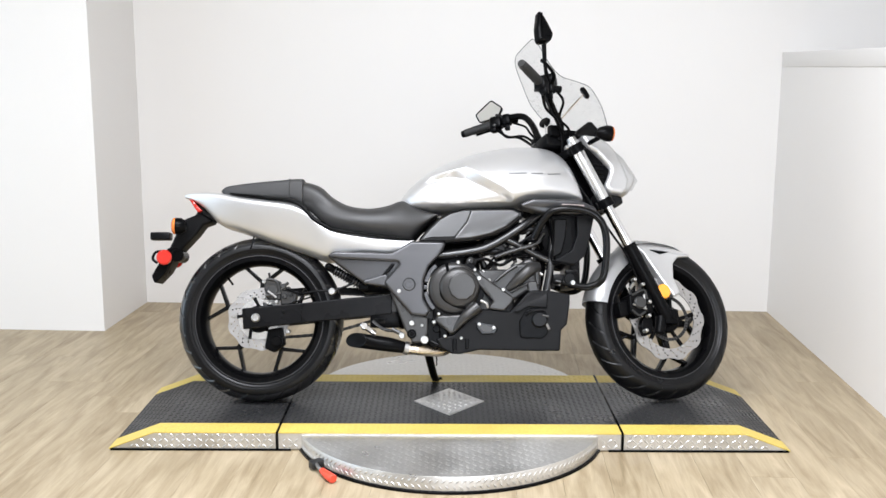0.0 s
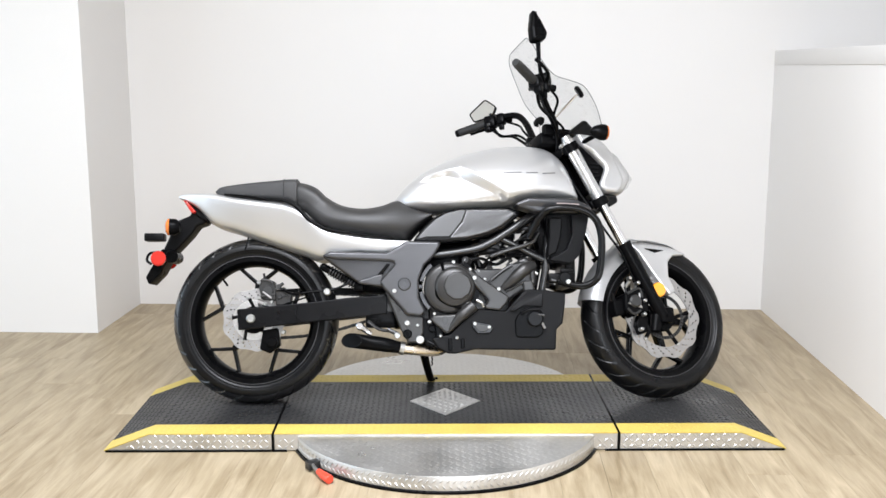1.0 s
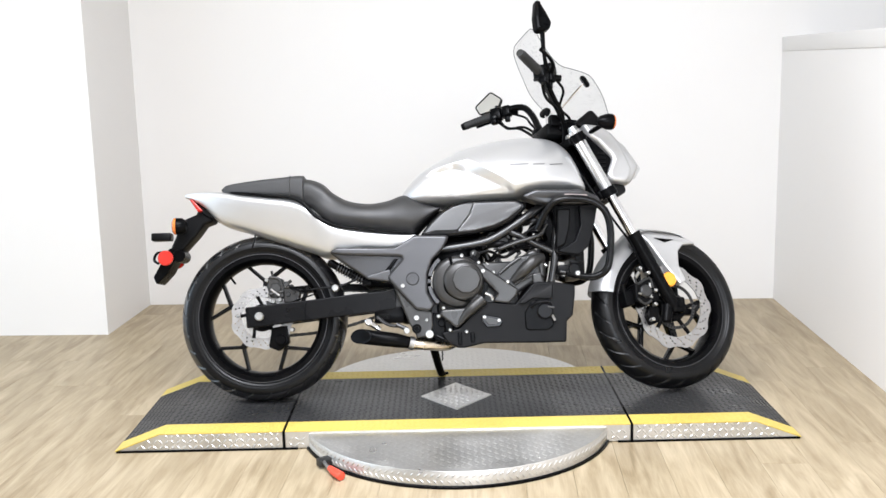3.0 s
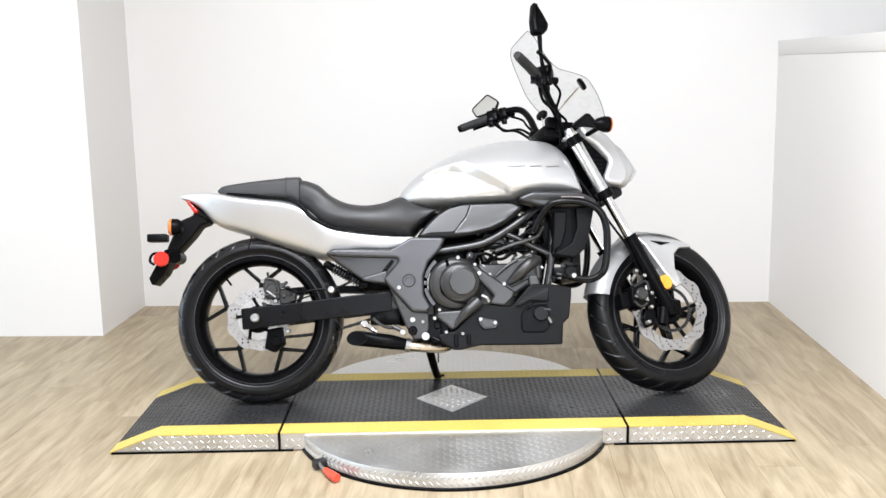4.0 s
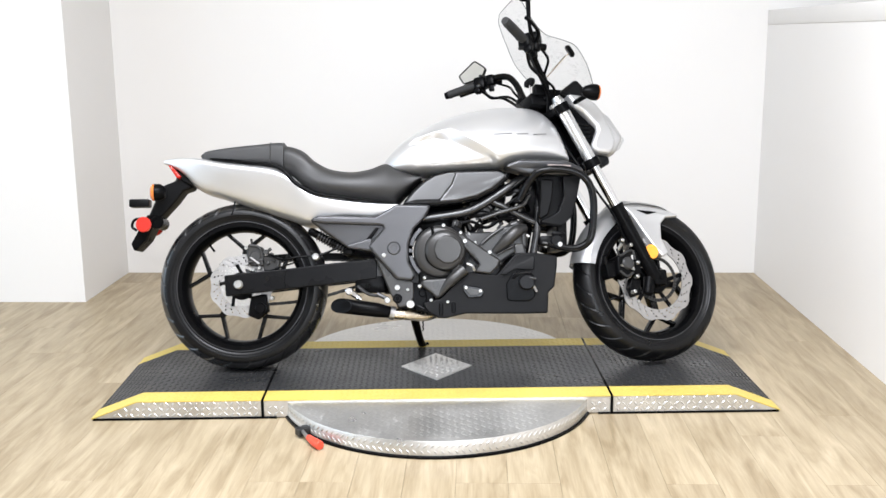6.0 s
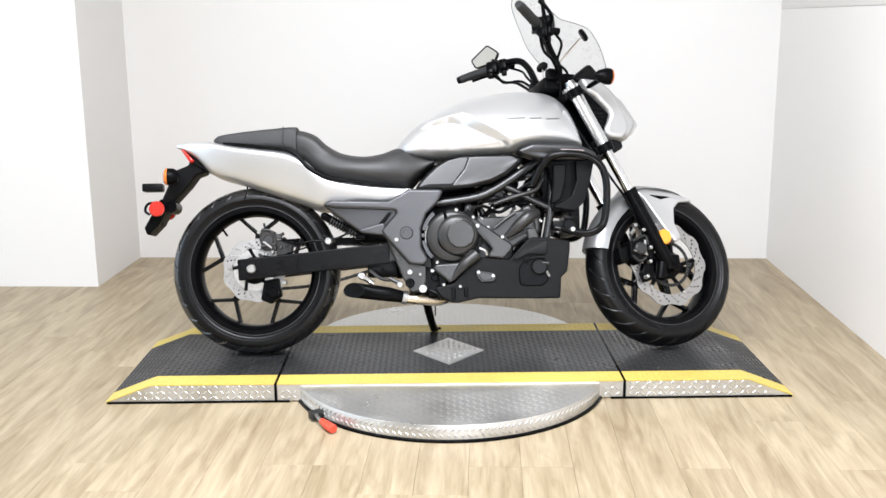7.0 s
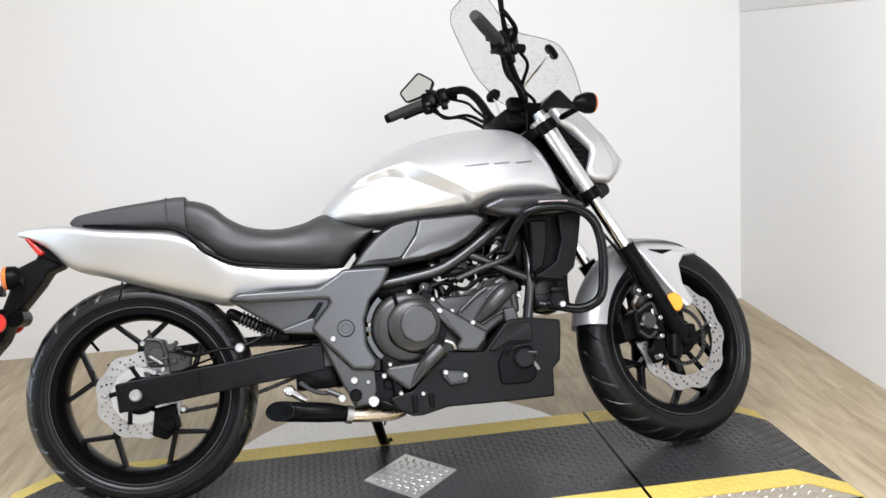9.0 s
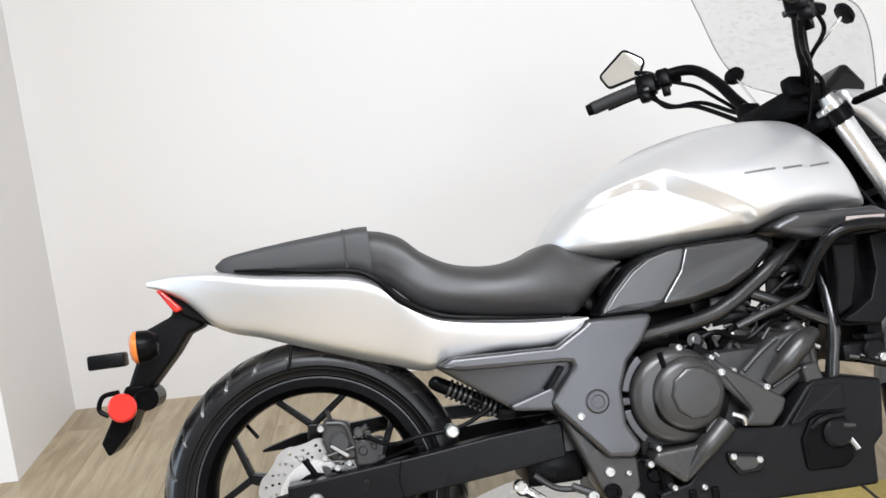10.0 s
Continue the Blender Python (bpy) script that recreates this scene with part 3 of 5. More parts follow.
def brake_disc(cx, cz, y, r0, r1, lobes, rows=8, seg=240):
    """Drilled disc with a scalloped edge."""
    bm = bmesh.new()
    grid = []
    for s in (-1, 1):
        side = []
        for j in range(seg):
            a = 2 * math.pi * j / seg
            edge = r1 * (1 + 0.03 * math.copysign(abs(math.cos(lobes * a)) ** 0.6, math.cos(lobes * a)))
            side.append([bm.verts.new((cx + (r0 + (edge - r0) * i / rows) * math.cos(a), y + s * 0.0022, cz + (r0 + (edge - r0) * i / rows) * math.sin(a))) for i in range(rows + 1)])
        grid.append(side)
    hole = lambda j, i: i % 2 == 1 and 0 < i < rows - 1 and (j - 3 * (i // 2)) % 10 in (0, 1)
    for j in range(seg):
        k = (j + 1) % seg
        for i in range(rows):
            a, b, c, d = ((g[j][i], g[j][i + 1], g[k][i + 1], g[k][i]) for g in grid), 0, 0, 0
            lo, hi = list(a)
            if hole(j, i):
                for p, q in ((0, 1), (1, 2), (2, 3), (3, 0)):
                    if not (p == 0 and hole((j - 1) % seg, i)) and not (p == 2 and hole(k, i)):
                        bm.faces.new((lo[p], lo[q], hi[q], hi[p]))
            else:
                bm.faces.new(lo)
                bm.faces.new(hi[::-1])
        for i in (0, rows):
            bm.faces.new((grid[0][j][i], grid[0][k][i], grid[1][k][i], grid[1][j][i]))
    return bm


def wheel(name, cx, cz, r, w, rim, rimw, disc_r, disc_in, disc_y, lobes, m, turn):
    hub = part(name, join(revolve([(0.030, -0.055), (0.036, -0.05), (0.045, -0.02), (0.045, 0.02), (0.036, 0.05), (0.030, 0.055)], cx, cz, seg=32)), GLOSS, BIKE, "black cast wheel with split spokes", m)
    part("tyre", tyre(cx, cz, r, w, rim), RUBBER, hub, "grooved black road tyre", sharp=32)
    part("rim", rim_body(cx, cz, rim, rimw), SATIN, hub)
    for sy in (-1, 1):
        part("rim_lip", revolve([(rim + 0.0085, sy * (rimw / 2 + 0.001)), (rim + 0.0085, sy * (rimw / 2 - 0.004)), (rim + 0.0115, sy * (rimw / 2 - 0.004)), (rim + 0.0115, sy * (rimw / 2 + 0.001))], cx, cz, seg=96, closed=True), GREY, hub)
    for k in range(5):
        part("spoke", spoke(cx, cz, 0.036, rim - 0.022, 72 * k + turn), GLOSS, hub)
    part("brake_disc", brake_disc(cx, cz, disc_y, disc_in, disc_r, lobes), STEEL, hub, "drilled steel wave brake disc", sharp=30)
    part("disc_carrier", join(revolve([(0.028, disc_y - 0.006), (0.05, disc_y - 0.006), (0.055, disc_y + 0.006), (0.028, disc_y + 0.006)], cx, cz, seg=32),
                              *[tube([(cx + 0.045 * math.cos(a), disc_y, cz + 0.045 * math.sin(a)), (cx + (disc_in + 0.006) * math.cos(a + 0.25), disc_y, cz + (disc_in + 0.006) * math.sin(a + 0.25))], 0.008, seg=8, steps=1) for a in (radians(72 * k + turn) for k in range(5))]), SATIN, hub)
    return hub


rear = wheel("rear_wheel", 0.006, RR, RR, 0.150, 0.227, 0.135, 0.114, 0.074, -0.078, 9, None, 16)
part("disc_band", revolve([(0.048, -0.0825), (0.0745, -0.0825), (0.0745, -0.076), (0.048, -0.076)], 0.006, RR, seg=64, closed=True), ALLOY, rear, "bright inner band of the brake disc")
# the worn running band of the rear tyre
worn = next(c for c in rear.children if c.name.startswith("tyre")).data
worn.materials.append(TREAD)
for face in worn.polygons:
    c = face.center
    if abs(c.y) < 0.070 and math.hypot(c.x - 0.006, c.z - RR) > 0.268:
        face.material_index = 1
front = wheel("front_wheel", WB, RF, RF, 0.118, 0.214, 0.105, 0.155, 0.114, -0.070, 10, STEER, 68)
for j in range(5):
    a = radians(72 * j + 68 + 14)
    part("disc_bolt", button(WB + 0.118 * math.cos(a), RF + 0.118 * math.sin(a), -0.070, -0.078, 0.007), BOLT, front)
    a = radians(72 * j + 16 + 14)
    part("disc_bolt", button(0.084 * math.cos(a), RR + 0.084 * math.sin(a), -0.078, -0.086, 0.006), BOLT, rear)
ring = revolve([(0.074, -0.0775), (0.086, -0.0775), (0.086, -0.0745), (0.074, -0.0745)], WB, RF, seg=100, closed=True)
part("sensor_ring", ring, CAST, front, "toothed wheel-speed ring")
teeth = join(*[box(0.080, -0.0785, 0, 0.009, 0.002, 0.0025, 0, m=pose(WB, 0, RF) @ Matrix.Rotation(2 * math.pi * j / 44, 4, "Y")) for j in range(44)])
part("sensor_teeth", teeth, SATIN, front, kind="stuff")
part("valve", tube([(WB - 0.18, -0.02, RF - 0.075), (WB - 0.155, -0.035, RF - 0.065)], 0.004, steps=1), SATIN, front)
part("valve", tube([(-0.12, -0.02, RR + 0.155), (-0.10, -0.035, RR + 0.13)], 0.004, steps=1), SATIN, rear)

# -- tank, seat and tail
TANK = [(0.525, 0.752, 0.728, 0.048), (0.55, 0.785, 0.722, 0.086), (0.585, 0.822, 0.714, 0.116), (0.64, 0.862, 0.704, 0.148), (0.735, 0.912, 0.700, 0.175), (0.81, 0.938, 0.703, 0.187), (0.93, 0.960, 0.712, 0.193),
        (1.04, 0.962, 0.734, 0.184), (1.11, 0.947, 0.738, 0.166), (1.16, 0.905, 0.74, 0.144), (1.19, 0.845, 0.742, 0.126), (1.212, 0.775, 0.744, 0.107)]


# the knee scoop: (x, height of its facet)
CREASE = [(0.520, 0.075), (0.709, 0.066), (0.782, 0.047), (0.850, 0.036), (0.930, 0.026), (0.952, 0.020), (1.22, 0.02)]


def ramp_up(u, r=0.12):
    """From 0 to 1 in a straight line, both ends slightly rounded."""
    u = max(-r, min(1 + r, u))
    low = (u + r) ** 2 / (4 * r) if u < r else u
    return 1 - ((1 + r - u) ** 2 / (4 * r)) if u > 1 - r else low


def tank_shape(p, w):
    """A crisp scoop for the knee, an undercut lower lip, a shoulder line and a narrow top."""
    x, y, z = p
    t = smoothstep(0.73, 0.97, z)
    y *= 1 - 0.30 * t * t
    side = math.copysign(1.0, y)
    if abs(y) > 0.02:
        rise, fall = 0.853 + 0.246 * (x - 0.707), 0.870 - 0.640 * (x - 0.776)
        wide = min(0.046, stations(CREASE, x, 1))
        deep = 0.72 * wide * smoothstep(0.57, 0.715, x) * (1 - smoothstep(0.915, 0.952, x))
        tall = 0.020 + 0.026 * smoothstep(0.709, 0.776, x)
        low = rise - tall if x < 0.776 else fall - wide
        y -= side * deep * min(ramp_up((fall - z) / wide), ramp_up((rise - z) / tall)) * (1 - smoothstep(0.0, 0.19, low - z))
        ridge = z - (0.890 + 0.30 * (x - 0.72) if x < 0.86 else 0.932 + 0.20 * (x - 0.86))
        y -= side * min(0.45 * (ridge + math.sqrt(ridge * ridge + 0.00001)) / 2, 0.5 * abs(y)) * smoothstep(0.66, 0.76, x) * (1 - smoothstep(0.90, 1.06, x))
        low = 0.737 + 0.026 * smoothstep(0.93, 1.0, x) - z
        y -= side * 0.5 * max(0.0, low) * smoothstep(0.56, 0.64, x)
    return Vector((x, y, z))


tank = part("fuel_tank", loft(TANK, 290, 300, 2.7, tank_shape, 0.28), SILVER, BIKE, "pearl silver fuel tank with a knee crease", sharp=60)
SEAT = [(0.165, 0.826, 0.715, 0.128), (0.196, 0.820, 0.705, 0.133), (0.235, 0.803, 0.668, 0.138), (0.273, 0.768, 0.645, 0.143), (0.332, 0.735, 0.629, 0.150), (0.407, 0.722, 0.615, 0.158), (0.478, 0.732, 0.607, 0.160),
        (0.536, 0.752, 0.600, 0.152), (0.575, 0.738, 0.600, 0.142), (0.615, 0.715, 0.640, 0.132), (0.650, 0.700, 0.672, 0.128), (0.668, 0.693, 0.688, 0.126)]


def seat_shape(p, w):
    dip = 0.030 * smoothstep(0.25, 0.40, p.x) * (1 - smoothstep(0.54, 0.64, p.x))
    top = smoothstep(0.66, 0.74, p.z)
    return Vector((p.x, p.y * (1 - 0.16 * top), p.z + 0.012 * top * (abs(p.y) / w) ** 2 * smoothstep(0.25, 0.40, p.x) - 0.25 * dip * top * (abs(p.y) / w) ** 3))


part("seat", loft(SEAT, 72, 56, 3.0, seat_shape, 0.55), LEATHER, BIKE, "smooth black vinyl rider's seat", sharp=60)
PILL = [(-0.140, 0.790, 0.782, 0.076), (-0.122, 0.803, 0.765, 0.098), (-0.07, 0.812, 0.756, 0.110), (0.0, 0.820, 0.752, 0.118), (0.08, 0.827, 0.747, 0.124), (0.142, 0.832, 0.738, 0.129), (0.166, 0.832, 0.722, 0.130)]
PILLION = part("pillion_seat", loft(PILL, 40, 60, 5.0, None, 0.5), LEATHER2, BIKE, "grained black vinyl pillion pad", sharp=60)
for sy in (-1, 1):
    part("seam", tube([(0.118, sy * 0.1285, 0.744), (0.118, sy * 0.128, 0.80), (0.118, sy * 0.112, 0.826), (0.118, sy * 0.05, 0.8305)], 0.0022, 6), LEATHER, PILLION, "stitched seam")
TAIL = [(-0.280, 0.776, 0.764, 0.052), (-0.25, 0.780, 0.752, 0.070), (-0.205, 0.782, 0.722, 0.088), (-0.150, 0.780, 0.664, 0.108), (-0.06, 0.762, 0.632, 0.130), (0.02, 0.752, 0.602, 0.143), (0.129, 0.737, 0.563, 0.154),
        (0.192, 0.709, 0.543, 0.157), (0.251, 0.656, 0.525, 0.158), (0.29, 0.636, 0.532, 0.158), (0.386, 0.614, 0.546, 0.160), (0.50, 0.601, 0.544, 0.158), (0.556, 0.596, 0.566, 0.154), (0.578, 0.594, 0.586, 0.152)]


def tail_shape(p, w):
    """Flank drawn in towards its lower edge."""
    down = max(0.0, stations(TAIL, p.x, 1) - p.z - 0.028)
    return Vector((p.x, p.y - math.copysign(min(abs(p.y), 0.27 * down), p.y), p.z))


part("tail_cowl", loft(TAIL, 80, 72, 6.5, tail_shape, 0.62), SILVER, BIKE, "silver tail bodywork sweeping under the seat", sharp=50)
for sy in (-1, 1):
    part("seat_gasket", tube([(x, sy * y, z) for x, y, z in ((-0.10, 0.112, 0.772), (-0.02, 0.128, 0.762), (0.058, 0.140, 0.750), (0.128, 0.149, 0.741), (0.171, 0.152, 0.718), (0.212, 0.155, 0.674), (0.263, 0.157, 0.643), (0.305, 0.160, 0.629), (0.371, 0.162, 0.619), (0.448, 0.161, 0.609), (0.525, 0.157, 0.602))], [0.003, 0.005, 0.006, 0.007, 0.008, 0.008, 0.007, 0.006, 0.005, 0.004, 0.003], 8), SATIN, BIKE, "black seal under the seat")
part("tail_lamp", join(plate([(-0.262, 0.757), (-0.248, 0.752), (-0.212, 0.712), (-0.228, 0.706)], 0.055, -0.075, 0.004, 1)), RED, BIKE, "red tail lamp lens")
part("tail_lamp_housing", plate([(-0.245, 0.750), (-0.18, 0.72), (-0.13, 0.655), (-0.215, 0.700)], 0.05, -0.055, 0.004, 1), PLASTIC, BIKE)

# -- number plate bracket and rear signals
bracket = part("rear_bracket", plate([(-0.232, 0.735), (-0.172, 0.676), (-0.213, 0.662), (-0.239, 0.626), (-0.300, 0.560), (-0.345, 0.560), (-0.318, 0.621), (-0.304, 0.676), (-0.241, 0.702)], 0.045, -0.045, 0.010, 1), PLASTIC, BIKE, "black plastic plate bracket")
part("plate_arm", plate([(-0.342, 0.575), (-0.300, 0.575), (-0.345, 0.485), (-0.388, 0.440), (-0.400, 0.470)], 0.055, -0.055, 0.005, 1), SATIN, bracket)
part("plate_lamp", box(-0.392, 0.05, 0.628, 0.075, 0.05, 0.030, 0.005), PLASTIC, bracket)
part("plate_clip", tube([(-0.36, -0.03, 0.565), (-0.392, -0.03, 0.560), (-0.402, -0.03, 0.535), (-0.385, -0.03, 0.520)], 0.005), SATIN, bracket)
for s in (-1, 1):
    ind = part("rear_indicator", tube([(-0.285, s * 0.03, 0.648), (-0.285, s * 0.11, 0.650)], [0.014, 0.009], 10, 1), PLASTIC, BIKE)
    at = pose(-0.296, s * 0.125, 0.650, 0, 0, -90 + 4)
    part("housing", moved(revolve([(0.004, 0.040), (0.020, 0.036), (0.030, 0.020), (0.031, 0.0)], 0, 0, seg=28), at), SATIN, ind)
    part("lens", moved(revolve([(0.031, 0.0), (0.030, -0.008), (0.022, -0.014), (0.001, -0.016)], 0, 0, seg=28), at), ORANGE, ind, "orange signal lens")
    refl = part("side_reflector", tube([(-0.335, s * 0.04, 0.54), (-0.342, s * 0.09, 0.538)], 0.012, steps=1), PLASTIC, BIKE)
    part("lens", button(-0.345, 0.537, s * 0.085, s * 0.098, 0.028, 0.004, 28), RED, refl, "round red reflector")
part("helmet_lock", button(-0.303, 0.547, 0.03, -0.066, 0.024, 0.003, 24, 0.003), SATIN, BIKE)
part("strap_hook", tube([(-0.01, -0.12, 0.612), (-0.014, -0.125, 0.585), (-0.022, -0.125, 0.565)], 0.003), SATIN, BIKE)

# -- dark panels of the right and left flank
AIR = [(0.586, 0.584), (0.632, 0.640), (0.672, 0.678), (0.712, 0.702), (0.760, 0.714), (0.830, 0.717), (0.951, 0.717), (0.990, 0.702), (0.985, 0.682), (0.931, 0.637), (0.874, 0.610), (0.796, 0.592), (0.706, 0.584)]
AIRIN = [(0.606, 0.594), (0.640, 0.634), (0.678, 0.670), (0.716, 0.693), (0.760, 0.704), (0.793, 0.706), (0.776, 0.662), (0.724, 0.597)]
AIRGLOSS = [(0.724, 0.597), (0.776, 0.662), (0.793, 0.706), (0.945, 0.708), (0.972, 0.697), (0.966, 0.682), (0.920, 0.645), (0.868, 0.620), (0.796, 0.603)]
SIDE = [(0.261, 0.536), (0.294, 0.552), (0.499, 0.546), (0.554, 0.577), (0.569, 0.589), (0.702, 0.586), (0.672, 0.535), (0.635, 0.498), (0.616, 0.447), (0.616, 0.381), (0.640, 0.335), (0.624, 0.315), (0.571, 0.321), (0.482, 0.421), (0.399, 0.436)]
SPINE = [(0.261, 0.536), (0.294, 0.552), (0.499, 0.546), (0.554, 0.577), (0.569, 0.589), (0.702, 0.586), (0.672, 0.535), (0.635, 0.498), (0.616, 0.447), (0.616, 0.381), (0.640, 0.335), (0.624, 0.315), (0.571, 0.321), (0.486, 0.418), (0.472, 0.440), (0.536, 0.513), (0.308, 0.524)]
SHROUD = [(0.955, 0.722), (1.020, 0.746), (1.185, 0.742), (1.250, 0.712), (1.250, 0.690), (1.180, 0.688), (1.050, 0.692)]
for s in (1, -1):
    flip = (lambda b: b) if s > 0 else mirrored
    side = part("airbox_cover", flip(plate(AIR, -0.08, -0.150, 0.012, 2, 0.16)), GLOSS, BIKE, "black airbox cover with a rounded rim")
    part("insert", flip(plate(AIRIN, -0.140, -0.156, 0.004, 1, 0.07)), AIRMATT, side, "matt dark grey insert")
    part("insert", flip(plate(AIRGLOSS, -0.140, -0.158, 0.005, 1, 0.08)), AIRBOX, side, "glossy black lacquered insert")
    panel = part("side_panel", flip(plate(SIDE, -0.09, -0.160, 0.008, 1, -0.10)), GREY, BIKE, "dark grey metallic side panel")
    part("spine", flip(plate(SPINE, -0.10, -0.190, 0.009, 1, 0.03)), GREY, panel, "raised metallic grey spine")
    part("lip", flip(plate([(0.395, 0.446), (0.480, 0.470), (0.488, 0.462), (0.480, 0.424), (0.399, 0.434)], -0.15, -0.182, 0.006, 1)), GREY, panel)
    part("step", flip(plate([(0.500, 0.508), (0.512, 0.505), (0.476, 0.458), (0.462, 0.462)], -0.16, -0.180, 0.003, 0)), SATIN, panel)
    part("cap", flip(button(0.563, 0.431, -0.18, -0.196, 0.024, 0.004, 32, 0.002)), GREY, panel, "round plug")
    part("bolt", flip(button(0.527, 0.407, -0.18, -0.196, 0.008, 0.002, 16, 0.003)), BOLT, panel)
    sh = part("radiator_shroud", flip(plate(SHROUD, -0.09, -0.185, 0.010, 2, -0.25)), GREY, BIKE, "dark grey shroud below the tank")
    part("label", flip(plate([(1.122, 0.726), (1.205, 0.722), (1.203, 0.712), (1.120, 0.714)], -0.184, -0.1885, 0.0005, 0, -0.25)), LABEL, sh)
    guard = part("radiator_guard", flip(plate([(1.085, 0.690), (1.248, 0.698), (1.225, 0.62), (1.203, 0.563), (1.175, 0.525), (1.128, 0.520), (1.077, 0.512), (1.090, 0.560)], -0.07, -0.140, 0.006, 1)), SATIN, BIKE, "black plastic radiator guard")
    part("guard_leaf", flip(plate([(1.178, 0.684), (1.246, 0.692), (1.226, 0.60), (1.206, 0.535), (1.170, 0.503), (1.085, 0.517), (1.128, 0.537), (1.158, 0.556), (1.180, 0.612)], -0.12, -0.172, 0.004, 1, 0.05)), PLASTIC, guard)
    part("guard_leaf", flip(plate([(1.096, 0.676), (1.146, 0.674), (1.138, 0.600), (1.122, 0.545), (1.086, 0.526)], -0.12, -0.166, 0.006, 1)), PLASTIC, guard)
    part("guard_lip", flip(tube([(1.096, -0.166, 0.672), (1.094, -0.168, 0.60), (1.084, -0.167, 0.520), (1.13, -0.170, 0.508), (1.170, -0.172, 0.502)], 0.0035, 8)), SATIN, guard)
    part("crash_bar", flip(tube([(1.02, -0.17, 0.60), (1.056, -0.195, 0.668), (1.100, -0.210, 0.702), (1.195, -0.215, 0.700), (1.255, -0.215, 0.666), (1.278, -0.215, 0.60), (1.274, -0.215, 0.50), (1.256, -0.212, 0.442), (1.205, -0.195, 0.420), (1.13, -0.15, 0.440)], 0.0135, 12, 8)), GLOSS, BIKE, "gloss black tubular engine guard")
    part("frame_tube", flip(tube([(0.56, -0.125, 0.545), (0.651, -0.140, 0.541), (0.706, -0.14, 0.543), (0.817, -0.14, 0.560), (0.875, -0.138, 0.582), (0.934, -0.132, 0.617), (1.016, -0.12, 0.672), (1.14, -0.06, 0.76)], 0.0165, 14)), FRAME, BIKE, "satin black frame tube")
    part("frame_tube", flip(tube([(0.925, -0.13, 0.597), (0.974, -0.135, 0.574), (1.024, -0.135, 0.546), (1.085, -0.135, 0.518)], 0.0125, 12)), FRAME, BIKE)
    part("frame_tube", flip(tube([(1.13, -0.06, 0.74), (1.095, -0.11, 0.60), (1.087, -0.14, 0.513), (1.066, -0.14, 0.40)], 0.0145, 12)), FRAME, BIKE)
    part("brace_rod", flip(tube([(0.880, -0.145, 0.534), (0.948, -0.15, 0.557), (1.029, -0.15, 0.582), (1.06, -0.14, 0.62)], 0.0085, 10)), FRAME, BIKE)

# -- engine
part("engine_block", join(box(0.80, 0, 0.37, 0.30, 0.27, 0.24, 0.02), box(0.70, 0, 0.30, 0.26, 0.22, 0.20, 0.02)), CAST, BIKE, "grey cast engine casing")
HEADS = [(0.863, 0.439), (0.949, 0.506), (1.006, 0.516), (1.030, 0.478), (1.035, 0.423), (0.989, 0.400), (0.937, 0.365), (0.900, 0.395)]
cyl = part("cylinder_block", plate(HEADS, 0.145, -0.145, 0.012, 1), CAST, BIKE, "grey cast cylinder block")
part("head_cover", plate([(0.975, 0.520), (1.015, 0.535), (1.050, 0.490), (1.050, 0.425), (1.020, 0.425)], 0.13, -0.135, 0.012, 1), COVER, cyl)
part("coolant_pipe", tube([(0.925, -0.150, 0.415), (0.965, -0.158, 0.450), (1.005, -0.158, 0.486), (1.040, -0.14, 0.500)], [0.012, 0.022, 0.024, 0.016], 14), COVER, cyl)
part("rib", tube([(0.880, -0.148, 0.445), (0.92, -0.150, 0.478), (0.958, -0.148, 0.502)], 0.006, 8), CAST, cyl)
part("rib", tube([(0.935, -0.150, 0.405), (0.975, -0.152, 0.425), (1.01, -0.15, 0.44)], 0.005, 8), CAST, cyl)
part("rib", tube([(0.955, -0.150, 0.475), (0.985, -0.152, 0.500), (1.01, -0.15, 0.512)], 0.004, 8), CAST, cyl)
part("plug_cap", plate([(0.995, 0.440), (1.030, 0.445), (1.040, 0.405), (1.000, 0.400)], -0.10, -0.165, 0.006, 1), COVER, cyl)
part("inner_frame", join(box(0.57, 0, 0.40, 0.12, 0.20, 0.26, 0.02), box(0.53, 0, 0.53, 0.22, 0.18, 0.06, 0.02), box(0.47, 0, 0.432, 0.17, 0.16, 0.055, 0.015), box(0.80, 0, 0.64, 0.36, 0.16, 0.10, 0.02), box(0.72, 0, 0.53, 0.22, 0.14, 0.12, 0.02), box(1.12, 0, 0.60, 0.16, 0.13, 0.16, 0.02)), SATIN, BIKE)
part("radiator", box(1.175, 0, 0.555, 0.035, 0.28, 0.27, 0.004, m=pose(0, 0, 0, 0, 0, 0)), PLASTIC, BIKE)
clutch = part("clutch_cover", revolve([(0.094, -0.11), (0.094, -0.176), (0.090, -0.184), (0.082, -0.189), (0.074, -0.191), (0.001, -0.193)], 0.727, 0.418, seg=56), COVER, BIKE, "round dark engine cover")
part("inner_disc", revolve([(0.074, -0.184), (0.072, -0.196), (0.066, -0.204), (0.056, -0.208), (0.001, -0.212)], 0.745, 0.421, seg=48), COVER, clutch)
part("cover_ridge", tube([(0.699, -0.190, 0.508), (0.703, -0.194, 0.468), (0.684, -0.195, 0.441), (0.682, -0.195, 0.390), (0.720, -0.194, 0.358), (0.768, -0.191, 0.345)], 0.0055, 8), SATIN, clutch)
part("raised_boss", revolve([(0.054, -0.203), (0.050, -0.2125), (0.046, -0.2145), (0.001, -0.2155)], 0.755, 0.423, seg=10), COVER, clutch, "ten-sided boss", sharp=20)
